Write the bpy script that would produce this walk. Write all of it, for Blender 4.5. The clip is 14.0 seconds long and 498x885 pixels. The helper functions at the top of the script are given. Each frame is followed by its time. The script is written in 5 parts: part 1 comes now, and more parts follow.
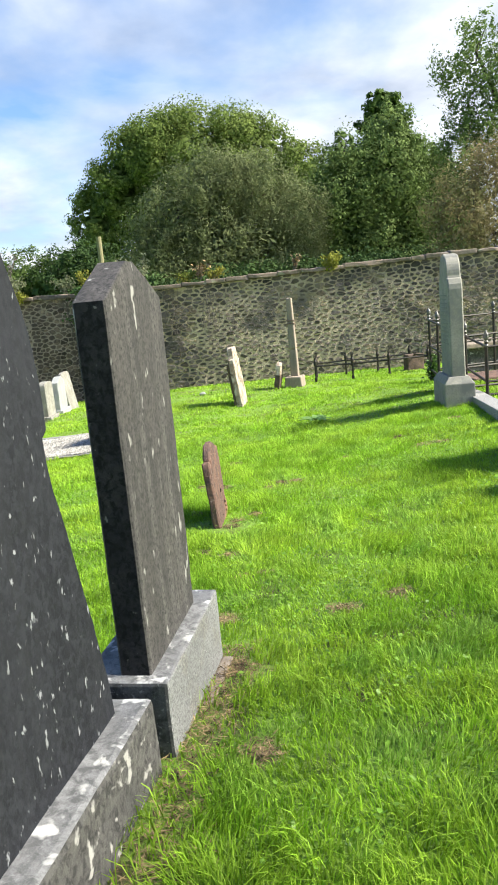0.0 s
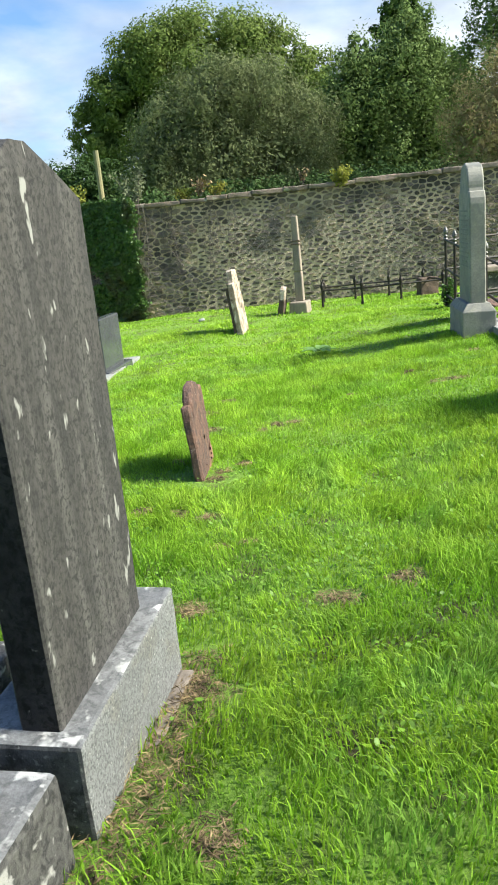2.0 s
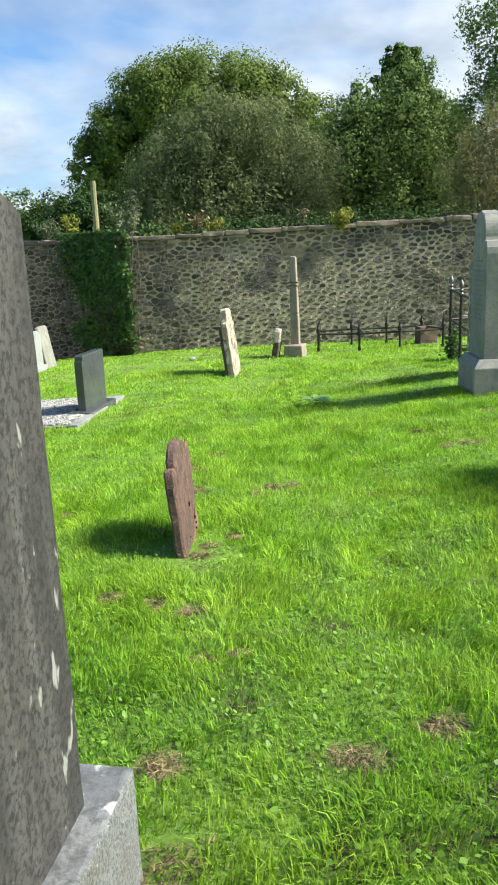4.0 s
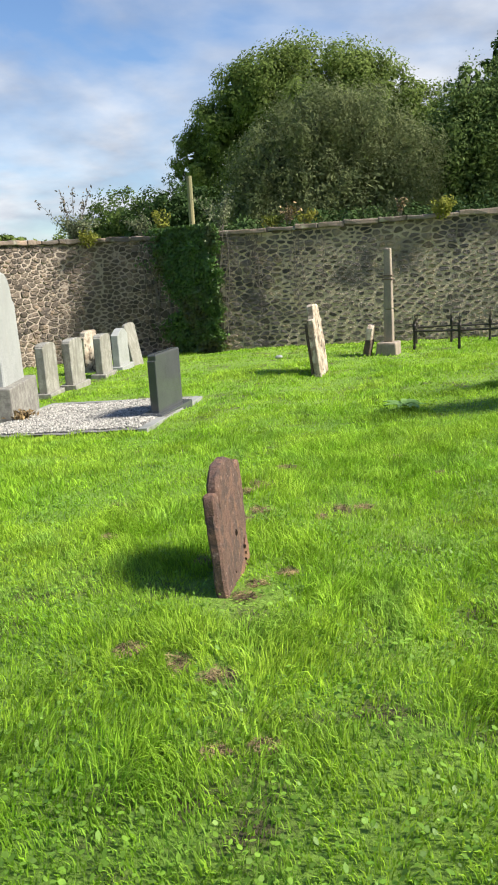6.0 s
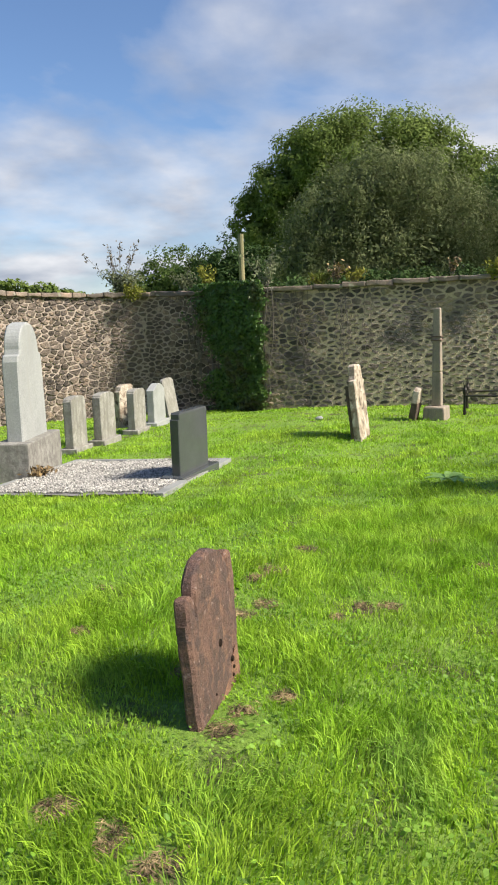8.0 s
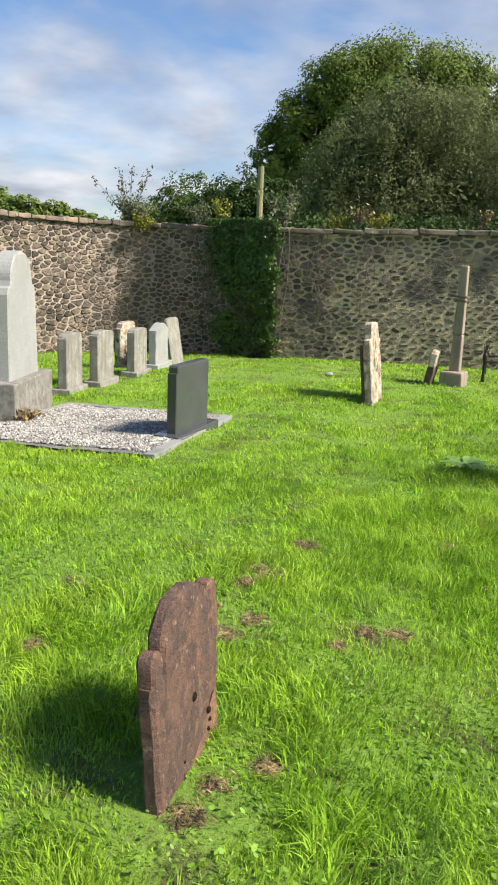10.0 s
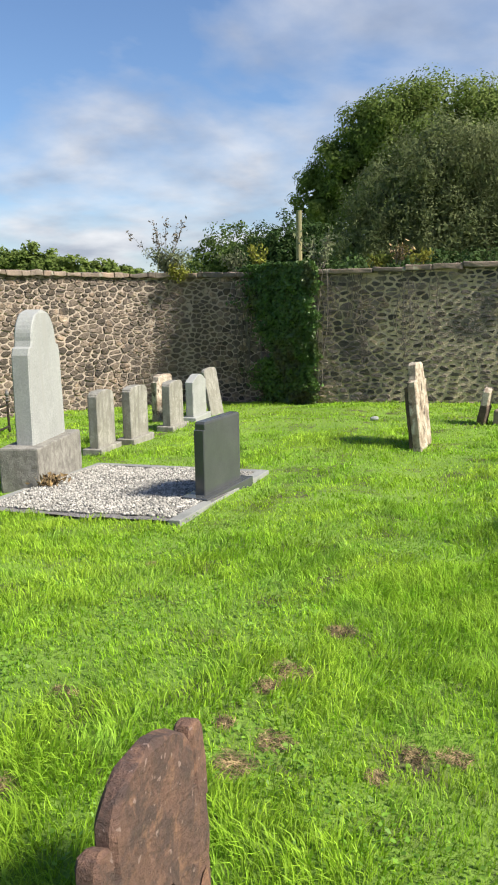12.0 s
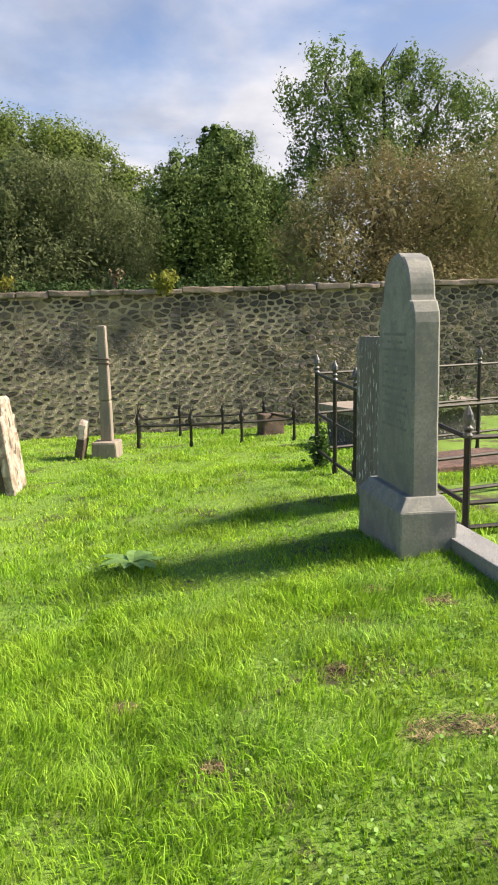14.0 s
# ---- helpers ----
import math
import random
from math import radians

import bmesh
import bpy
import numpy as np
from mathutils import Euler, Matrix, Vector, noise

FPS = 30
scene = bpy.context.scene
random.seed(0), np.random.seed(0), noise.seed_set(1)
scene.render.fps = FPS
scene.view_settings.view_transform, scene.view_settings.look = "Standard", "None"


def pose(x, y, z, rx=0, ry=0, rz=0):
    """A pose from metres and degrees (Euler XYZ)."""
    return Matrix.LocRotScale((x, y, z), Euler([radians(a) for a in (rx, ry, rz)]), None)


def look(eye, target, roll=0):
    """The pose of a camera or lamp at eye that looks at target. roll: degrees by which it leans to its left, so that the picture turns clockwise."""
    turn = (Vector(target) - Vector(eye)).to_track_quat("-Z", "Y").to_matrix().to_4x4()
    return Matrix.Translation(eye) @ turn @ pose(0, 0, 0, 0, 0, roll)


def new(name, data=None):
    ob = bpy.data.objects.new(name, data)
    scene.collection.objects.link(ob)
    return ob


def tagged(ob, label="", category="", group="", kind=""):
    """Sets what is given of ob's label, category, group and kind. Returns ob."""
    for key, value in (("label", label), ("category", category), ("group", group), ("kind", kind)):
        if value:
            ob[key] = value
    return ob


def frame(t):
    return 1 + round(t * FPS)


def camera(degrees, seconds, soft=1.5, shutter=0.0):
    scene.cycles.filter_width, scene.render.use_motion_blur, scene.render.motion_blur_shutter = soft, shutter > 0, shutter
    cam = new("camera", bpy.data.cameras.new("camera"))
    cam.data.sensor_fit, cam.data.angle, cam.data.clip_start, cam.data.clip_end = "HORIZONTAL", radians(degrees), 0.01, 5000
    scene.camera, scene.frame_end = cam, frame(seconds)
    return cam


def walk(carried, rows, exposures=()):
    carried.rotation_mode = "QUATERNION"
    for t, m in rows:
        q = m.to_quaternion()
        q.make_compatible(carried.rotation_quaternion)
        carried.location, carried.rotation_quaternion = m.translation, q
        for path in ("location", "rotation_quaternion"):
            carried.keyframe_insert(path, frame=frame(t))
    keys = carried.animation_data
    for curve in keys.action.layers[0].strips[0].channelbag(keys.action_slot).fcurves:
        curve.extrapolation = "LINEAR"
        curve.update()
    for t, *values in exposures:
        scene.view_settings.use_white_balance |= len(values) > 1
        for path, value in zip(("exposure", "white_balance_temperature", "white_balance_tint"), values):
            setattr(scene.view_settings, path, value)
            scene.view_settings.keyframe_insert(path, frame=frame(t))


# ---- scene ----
cam = camera(36.5, 14.0, soft=1.9)
EXPOSURE, SKY, SUN = 0.95, 0.077, 5.0
PATH = [
    (0, (-0.183, -5.327, 1.643), (-0.024, -3.369, 1.269), -5.3),
    (0.5, (-0.176, -5.141, 1.642), (0.092, -3.192, 1.279), -2.4),
    (1, (-0.163, -4.931, 1.628), (0.23, -3.021, 1.183), -1.6),
    (1.5, (-0.018, -4.789, 1.598), (0.265, -2.878, 1.082), -5.0),
    (2, (0.026, -4.579, 1.583), (0.14, -2.664, 1.019), -5.4),
    (2.5, (-0.029, -4.346, 1.601), (0.133, -2.437, 1.025), -3.7),
    (2.7, (-0.019, -4.296, 1.611), (0.184, -2.387, 1.048), -3.5),
    (4.8, (0.143, -3.654, 1.572), (0.265, -1.712, 1.111), -1.4),
    (5, (0.207, -3.62, 1.579), (0.273, -1.678, 1.107), -2.6),
    (5.5, (0.337, -3.403, 1.558), (0.237, -1.465, 1.072), -5.5),
    (6, (0.291, -3.225, 1.538), (0.191, -1.285, 1.064), -3.2),
    (6.5, (0.22, -3.045, 1.548), (0.187, -1.092, 1.12), -0.0),
    (7, (0.382, -2.876, 1.525), (0.174, -0.921, 1.158), -3.1),
    (7.5, (0.49, -2.696, 1.514), (0.128, -0.756, 1.189), -4.7),
    (8, (0.488, -2.51, 1.493), (0.26, -0.55, 1.17), -1.8),
    (8.2, (0.468, -2.402, 1.49), (0.373, -0.435, 1.14), -0.2),
    (10.3, (0.421, -1.786, 1.639), (0.172, 0.134, 1.138), 2.3),
    (10.5, (0.429, -1.734, 1.625), (0.151, 0.181, 1.12), 0.8),
    (11, (0.574, -1.522, 1.615), (0.248, 0.393, 1.138), -3.9),
    (11.5, (0.633, -1.354, 1.628), (0.261, 0.555, 1.165), -4.2),
    (12, (0.527, -1.218, 1.623), (0.148, 0.71, 1.247), -1.0),
    (12.5, (0.56, -1.011, 1.58), (0.22, 0.925, 1.212), -1.8),
    (13, (0.697, -0.796, 1.563), (0.417, 1.134, 1.123), -4.6),
    (13.5, (0.687, -0.767, 1.593), (0.972, 1.156, 1.122), -1.5),
    (14, (0.721, -0.425, 1.518), (1.347, 1.45, 1.216), -1.0),
]
walk(cam, [(t, look(e, g, r)) for t, e, g, r in PATH], exposures=[(t, EXPOSURE + d, kelvin, tint) for t, d, kelvin, tint in (
    (0, 0.54, 6350, 7), (0.7, 0.44, 6200, 4), (2.7, 0.41, 6150, 3), (5, 0.20, 6100, 2), (6, 0.10, 6400, 8), (7.5, -0.03, 6500, 10), (11, 0.03, 6500, 10), (12.8, -0.02, 6450, 8), (13.5, 0.04, 6550, 10), (14, 0.22, 6850, 13))])

# ---- world and sun ----
SUN_EL, SUN_AZ = radians(43), radians(103)  # azimuth clockwise from +y
world = bpy.data.worlds.new("sky")
scene.world = world
world.use_nodes = True
wn, wl = world.node_tree.nodes, world.node_tree.links
wn.clear()
sky = wn.new("ShaderNodeTexSky")
sky.sky_type, sky.sun_disc = "NISHITA", False
sky.sun_elevation, sky.sun_rotation = SUN_EL, SUN_AZ
sky.air_density, sky.dust_density, sky.ozone_density = 1.0, 0.6, 1.6
w_co = wn.new("ShaderNodeTexCoord")
w_sep = wn.new("ShaderNodeSeparateXYZ")
wl.new(w_co.outputs["Generated"], w_sep.inputs[0])


def w_math(op, a, b=None, clamp=False):
    n = wn.new("ShaderNodeMath")
    n.operation, n.use_clamp = op, clamp
    for i, v in enumerate((a, b)):
        if v is None:
            continue
        if isinstance(v, (int, float)):
            n.inputs[i].default_value = v
        else:
            wl.new(v, n.inputs[i])
    return n.outputs[0]


# clouds lie on a high flat layer, seen in perspective
w_h = w_math("MAXIMUM", w_math("ADD", w_sep.outputs["Z"], 0.22), 0.06)
w_u, w_v = w_math("DIVIDE", w_sep.outputs["X"], w_h), w_math("DIVIDE", w_sep.outputs["Y"], w_h)
w_com = wn.new("ShaderNodeCombineXYZ")
wl.new(w_u, w_com.inputs[0])
wl.new(w_math("MULTIPLY", w_v, 0.9), w_com.inputs[1])
w_n1 = wn.new("ShaderNodeTexNoise")
w_n1.inputs["Scale"].default_value, w_n1.inputs["Detail"].default_value = 1.25, 9
w_n1.inputs["Roughness"].default_value, w_n1.inputs["Distortion"].default_value = 0.52, 0.25
wl.new(w_com.outputs[0], w_n1.inputs["Vector"])
w_r = wn.new("ShaderNodeValToRGB")
w_r.color_ramp.elements[0].position, w_r.color_ramp.elements[1].position = 0.38, 0.60
wl.new(w_math("ADD", w_n1.outputs["Fac"], w_math("ADD", w_math("MULTIPLY", w_sep.outputs["X"], 0.34), w_math("SUBTRACT", 0.155, w_math("MULTIPLY", w_sep.outputs["Z"], 0.56)))), w_r.inputs[0])  # cloud banks lie in the east and low down
w_n2 = wn.new("ShaderNodeTexNoise")
w_n2.inputs["Scale"].default_value, w_n2.inputs["Detail"].default_value = 2.6, 7
wl.new(w_com.outputs[0], w_n2.inputs["Vector"])
w_r2 = wn.new("ShaderNodeValToRGB")
w_r2.color_ramp.elements[0].position, w_r2.color_ramp.elements[1].position = 0.36, 0.66
w_r2.color_ramp.elements[0].color, w_r2.color_ramp.elements[1].color = (2.9, 3.15, 3.8, 1), (6.1, 6.1, 6.3, 1)
wl.new(w_n2.outputs["Fac"], w_r2.inputs[0])
w_mix = wn.new("ShaderNodeMix")
w_mix.data_type = "RGBA"
wl.new(w_math("MULTIPLY", w_r.outputs[0], 0.92), w_mix.inputs["Factor"])
w_tint = wn.new("ShaderNodeMix")
w_tint.data_type, w_tint.blend_type = "RGBA", "MULTIPLY"
w_tint.inputs["Factor"].default_value, w_tint.inputs["B"].default_value = 1.0, (0.80, 0.90, 1.05, 1)
wl.new(sky.outputs[0], w_tint.inputs["A"])
wl.new(w_tint.outputs["Result"], w_mix.inputs["A"])
wl.new(w_r2.outputs[0], w_mix.inputs["B"])
w_bg = wn.new("ShaderNodeBackground")
w_bg.inputs["Strength"].default_value = SKY
wl.new(w_mix.outputs["Result"], w_bg.inputs["Color"])
w_out = wn.new("ShaderNodeOutputWorld")
wl.new(w_bg.outputs[0], w_out.inputs[0])

sun = new("sun", bpy.data.lights.new("sun", "SUN"))
sun.data.energy, sun.data.angle, sun.data.color = SUN, radians(13.0), (1.0, 0.92, 0.79)
to_sun = Vector((math.sin(SUN_AZ) * math.cos(SUN_EL), math.cos(SUN_AZ) * math.cos(SUN_EL), math.sin(SUN_EL)))
sun.matrix_world = look(to_sun * 60, (0, 0, 0))


# ---- materials ----
def material(name, base, second, rough=0.85, big=1.5, small=25.0, spots=None, spot_at=(0.62, 0.68), spot_scale=9.0, bump=0.3,
             bump_dist=0.01, island=0.0, per_object=0.0, stretch=(1, 1, 1), streak=None, metal=0.0, translucent=0.0, spec=0.4, third=None, mottle=None):
    """A weathered surface: two-scale colour variation, optional spots, streaks and relief."""
    m = bpy.data.materials.new(name)
    m.use_nodes = True
    n, l = m.node_tree.nodes, m.node_tree.links
    bsdf = n["Principled BSDF"]
    co = n.new("ShaderNodeTexCoord")
    mp = n.new("ShaderNodeMapping")
    mp.inputs["Scale"].default_value = stretch
    geo = n.new("ShaderNodeNewGeometry")
    l.new(geo.outputs["Position"], mp.inputs["Vector"])

    def tex(scale, detail=6, rough_=0.6, vec=mp.outputs[0], dist=0.0):
        t = n.new("ShaderNodeTexNoise")
        t.inputs["Scale"].default_value, t.inputs["Detail"].default_value = scale, detail
        t.inputs["Roughness"].default_value, t.inputs["Distortion"].default_value = rough_, dist
        l.new(vec, t.inputs["Vector"])
        return t.outputs["Fac"]

    def ramp(fac, a, b, ca=(0, 0, 0, 1), cb=(1, 1, 1, 1)):
        r = n.new("ShaderNodeValToRGB")
        r.color_ramp.elements[0].position, r.color_ramp.elements[1].position = a, b
        r.color_ramp.elements[0].color, r.color_ramp.elements[1].color = ca, cb
        l.new(fac, r.inputs[0])
        return r.outputs[0]

    def mix(fac, a, b, kind="MIX"):
        x = n.new("ShaderNodeMix")
        x.data_type, x.blend_type = "RGBA", kind
        for socket, v in ((x.inputs["Factor"], fac), (x.inputs["A"], a), (x.inputs["B"], b)):
            if isinstance(v, (int, float)):
                socket.default_value = v
            elif isinstance(v, tuple):
                socket.default_value = (*v, 1) if len(v) == 3 else v
            else:
                l.new(v, socket)
        return x.outputs["Result"]

    col = mix(ramp(tex(big), 0.38, 0.62), base, second)
    if third:
        col = mix(ramp(tex(big * 2.7, dist=0.4), 0.52, 0.66), col, third)
    fine = tex(small, 8, 0.7)
    col = mix(0.75, col, ramp(fine, 0.25, 0.75, (0.55, 0.55, 0.55, 1), (1.35, 1.35, 1.35, 1)), "MULTIPLY")
    if streak:
        sm = n.new("ShaderNodeMapping")
        sm.inputs["Scale"].default_value = (14, 14, 0.9)
        l.new(geo.outputs["Position"], sm.inputs["Vector"])
        col = mix(ramp(tex(1.2, 5, 0.6, sm.outputs[0]), 0.50, 0.68), col, streak)
    if mottle:
        mm = n.new("ShaderNodeMapping")
        mm.inputs["Scale"].default_value = (mottle[1], mottle[1], mottle[1] * 0.85)
        l.new(geo.outputs["Position"], mm.inputs["Vector"])
        col = mix(ramp(tex(1.0, 7, 0.68, mm.outputs[0], 0.5), 0.46, 0.60), col, mottle[0])
    if spots:
        col = mix(ramp(tex(spot_scale, 3, 0.5, dist=0.3), *spot_at), col, spots)
    for amount, out in ((island, "Random Per Island"), (per_object, None)):
        if amount:
            src = geo.outputs[out] if out else n.new("ShaderNodeObjectInfo").outputs["Random"]
            lo, hi = 1 - amount, 1 + amount
            col = mix(1.0, col, ramp(src, 0, 1, (lo, lo, lo * 0.95, 1), (hi, hi * 0.97, hi * 0.9, 1)), "MULTIPLY")
    l.new(col, bsdf.inputs["Base Color"])
    bsdf.inputs["Roughness"].default_value, bsdf.inputs["Metallic"].default_value = rough, metal
    bsdf.inputs["Specular IOR Level"].default_value = spec
    if bump:
        b = n.new("ShaderNodeBump")
        b.inputs["Strength"].default_value, b.inputs["Distance"].default_value = bump, bump_dist
        l.new(fine, b.inputs["Height"])
        l.new(b.outputs[0], bsdf.inputs["Normal"])
    if translucent:
        tr = n.new("ShaderNodeBsdfTranslucent")
        l.new(col, tr.inputs["Color"])
        ms = n.new("ShaderNodeMixShader")
        ms.inputs[0].default_value = translucent
        l.new(bsdf.outputs[0], ms.inputs[1])
        l.new(tr.outputs[0], ms.inputs[2])
        l.new(ms.outputs[0], n["Material Output"].inputs["Surface"])
    return m


M = {}
M["soil"] = material("turf", (0.13, 0.228, 0.026), (0.18, 0.29, 0.037), big=0.9, small=40, third=(0.075, 0.065, 0.03), bump=0.6, bump_dist=0.03)
M["blade"] = material("grass_blade", (0.238, 0.44, 0.030), (0.345, 0.52, 0.050), rough=0.6, big=0.8, small=3, bump=0, island=0.40, translucent=0.42, third=(0.265, 0.455, 0.07), spec=0.2)
M["clover"] = material("clover_leaf", (0.13, 0.27, 0.026), (0.20, 0.36, 0.04), rough=0.5, big=2, small=8, bump=0, island=0.35, translucent=0.3)
M["dock"] = material("dock_leaf", (0.24, 0.42, 0.10), (0.30, 0.48, 0.13), rough=0.45, big=6, small=30, bump=0, translucent=0.3)
M["dry"] = material("dry_grass", (0.36, 0.27, 0.145), (0.060, 0.042, 0.024), big=17, small=30, bump=0, island=0.5)
M["mortar"] = material("lime_mortar", (0.58, 0.475, 0.33), (0.43, 0.355, 0.26), big=0.55, small=18, third=(0.52, 0.43, 0.29), bump=0.9, bump_dist=0.04, spots=(0.15, 0.132, 0.115), spot_scale=1.3, spot_at=(0.54, 0.70))
RUBBLE = dict(big=0.7, small=14, third=(0.24, 0.195, 0.135), spots=(0.32, 0.275, 0.225), spot_scale=4.5, spot_at=(0.65, 0.80), bump=0.9, bump_dist=0.03)
M["rubble"] = material("rubble_stone", (0.16, 0.134, 0.118), (0.080, 0.072, 0.070), island=0.58, **RUBBLE)
M["rubble_piece"] = material("rubble_stone_single", (0.16, 0.134, 0.118), (0.080, 0.072, 0.070), per_object=0.58, **RUBBLE)
M["rubble_warm"] = material("rubble_stone_warm", (0.155, 0.125, 0.108), (0.078, 0.066, 0.062), big=1.6, small=22, island=0.55, third=(0.25, 0.19, 0.15), spots=(0.34, 0.28, 0.235), spot_scale=7, spot_at=(0.60, 0.74), bump=1.0, bump_dist=0.03)
M["mortar_warm"] = material("warm_lime_mortar", (0.42, 0.35, 0.29), (0.32, 0.265, 0.22), big=0.8, small=18, bump=0.8, bump_dist=0.03, spots=(0.16, 0.14, 0.12), spot_scale=2.4, spot_at=(0.60, 0.75))
M["coping"] = material("coping_stone", (0.235, 0.185, 0.155), (0.155, 0.132, 0.118), big=1.1, small=16, per_object=0.3, third=(0.29, 0.215, 0.175), spots=(0.36, 0.34, 0.28), spot_scale=5, bump=0.7, bump_dist=0.02)
M["slate"] = material("dark_weathered_stone", (0.020, 0.021, 0.025), (0.030, 0.031, 0.037), rough=0.9, spec=0.2, big=3, small=45, streak=(0.026, 0.027, 0.031), mottle=((0.034, 0.036, 0.042), 40), spots=(0.30, 0.31, 0.32), spot_scale=44, spot_at=(0.66, 0.72), stretch=(1, 1, 0.5), bump=0.35, bump_dist=0.006)
M["slate_front"] = material("brown_grey_weathered_stone", (0.094, 0.086, 0.079), (0.064, 0.060, 0.057), rough=0.85, big=7, small=110, streak=(0.135, 0.126, 0.116), mottle=((0.036, 0.034, 0.033), 75), spots=(0.37, 0.36, 0.33), spot_scale=24, spot_at=(0.665, 0.71), stretch=(1, 1, 0.42), bump=0.35, bump_dist=0.006)
M["granite"] = material("speckled_granite", (0.31, 0.31, 0.305), (0.23, 0.23, 0.228), rough=0.85, big=2.5, small=170, spots=(0.56, 0.55, 0.51), spot_scale=120, spot_at=(0.64, 0.74), mottle=((0.12, 0.12, 0.12), 130), bump=0.5, bump_dist=0.004, third=(0.27, 0.255, 0.225))
M["granite_top"] = material("lichened_granite_top", (0.30, 0.30, 0.295), (0.20, 0.20, 0.20), rough=0.9, big=6, small=120, spots=(0.60, 0.59, 0.56), spot_scale=16, spot_at=(0.58, 0.66), mottle=((0.13, 0.13, 0.13), 26), bump=0.5, bump_dist=0.004)
# the granite base's end away from the sun, its shade put into the colour
M["granite_side"] = material("shaded_granite_end", (0.085, 0.085, 0.085), (0.12, 0.12, 0.118), rough=0.9, big=4, small=120, spots=(0.25, 0.25, 0.24), spot_scale=60, mottle=((0.045, 0.045, 0.045), 22), bump=0.5, bump_dist=0.004)
# the slab's edge away from the sun: shade and algae black in one colour
M["slate_edge"] = material("shaded_blackened_stone_edge", (0.022, 0.022, 0.024), (0.040, 0.039, 0.040), rough=0.9, spec=0.2, big=5, small=60, mottle=((0.012, 0.012, 0.013), 40), spots=(0.16, 0.155, 0.15), spot_scale=40, spot_at=(0.69, 0.76), bump=0.4, bump_dist=0.006)
M["granite_dark"] = material("lichened_dark_granite", (0.095, 0.09, 0.086), (0.14, 0.133, 0.122), rough=0.85, big=4, small=70, spots=(0.46, 0.44, 0.41), spot_scale=19, spot_at=(0.60, 0.68), mottle=((0.045, 0.043, 0.042), 34), bump=0.6, bump_dist=0.006, streak=(0.09, 0.088, 0.085))
M["red_stone"] = material("red_sandstone", (0.165, 0.095, 0.070), (0.11, 0.068, 0.056), rough=0.9, big=5, small=48, third=(0.23, 0.13, 0.085), mottle=((0.080, 0.054, 0.047), 15), spots=(0.26, 0.185, 0.16), spot_scale=42, spot_at=(0.66, 0.71), bump=1.0, bump_dist=0.014)
M["pit"] = material("dark_hollow", (0.02, 0.015, 0.012), (0.03, 0.022, 0.018), rough=1.0, big=9, small=60, bump=0, spec=0.0)
M["black"] = material("polished_black_granite", (0.060, 0.065, 0.070), (0.072, 0.077, 0.082), rough=0.14, big=3, small=200, bump=0.02, bump_dist=0.002, spec=0.5)
M["kerb"] = material("grey_granite_kerb", (0.26, 0.265, 0.255), (0.19, 0.195, 0.188), rough=0.75, big=2.5, small=90, bump=0.3, bump_dist=0.004)
M["pale"] = material("pale_grey_stone", (0.325, 0.335, 0.33), (0.275, 0.285, 0.28), rough=0.8, big=2.2, small=60, bump=0.3, bump_dist=0.005, streak=(0.28, 0.285, 0.275))
M["plinth"] = material("rough_grey_plinth", (0.29, 0.28, 0.255), (0.22, 0.21, 0.19), rough=0.9, big=4, small=50, mottle=((0.15, 0.142, 0.128), 11), streak=(0.19, 0.18, 0.16), bump=0.7, bump_dist=0.01)
M["flake"] = material("fresh_orange_sandstone", (0.27, 0.145, 0.088), (0.20, 0.11, 0.072), rough=0.95, big=14, small=60, mottle=((0.15, 0.085, 0.06), 30), bump=1.0, bump_dist=0.012)
M["white_stone"] = material("white_limewashed_stone", (0.52, 0.47, 0.38), (0.40, 0.34, 0.27), rough=0.85, big=3.5, small=40, streak=(0.28, 0.22, 0.165), mottle=((0.22, 0.165, 0.12), 9), spots=(0.09, 0.07, 0.055), spot_scale=8, spot_at=(0.58, 0.64), bump=0.6, bump_dist=0.01)
M["brown_stone"] = material("brown_eroded_stone", (0.14, 0.095, 0.07), (0.085, 0.062, 0.05), rough=0.9, big=6, small=40, bump=0.8, bump_dist=0.012)
M["tan"] = material("tan_sandstone", (0.31, 0.255, 0.20), (0.24, 0.20, 0.165), rough=0.85, big=3, small=50, bump=0.4, bump_dist=0.006, streak=(0.19, 0.16, 0.135))
M["row"] = material("streaked_grey_headstone", (0.31, 0.30, 0.27), (0.235, 0.228, 0.208), rough=0.85, big=3, small=45, streak=(0.14, 0.135, 0.118), mottle=((0.20, 0.19, 0.165), 9), bump=0.5, bump_dist=0.006)
M["bluegrey"] = material("blue_grey_sandstone", (0.275, 0.265, 0.23), (0.215, 0.21, 0.182), rough=0.8, big=2.5, small=60, bump=0.3, bump_dist=0.005, third=(0.23, 0.225, 0.185), mottle=((0.175, 0.175, 0.16), 7))
M["lettering"] = material("worn_lettering", (0.20, 0.205, 0.185), (0.165, 0.17, 0.152), rough=0.9, big=9, small=80, bump=0.3, bump_dist=0.003)
M["lichen"] = material("lichened_brown_stone", (0.15, 0.13, 0.11), (0.19, 0.165, 0.14), rough=0.9, big=4, small=40, spots=(0.58, 0.56, 0.52), spot_scale=30, spot_at=(0.59, 0.64), stretch=(1, 1, 0.4), streak=(0.25, 0.235, 0.21), bump=0.5)
M["iron"] = material("weathered_black_iron", (0.022, 0.021, 0.020), (0.045, 0.035, 0.028), rough=0.55, big=9, small=80, metal=0.4, bump=0.3, bump_dist=0.003, spec=0.5)
M["iron_tip"] = material("worn_grey_iron", (0.16, 0.16, 0.155), (0.09, 0.085, 0.08), rough=0.5, big=9, small=60, metal=0.3, bump=0.2)
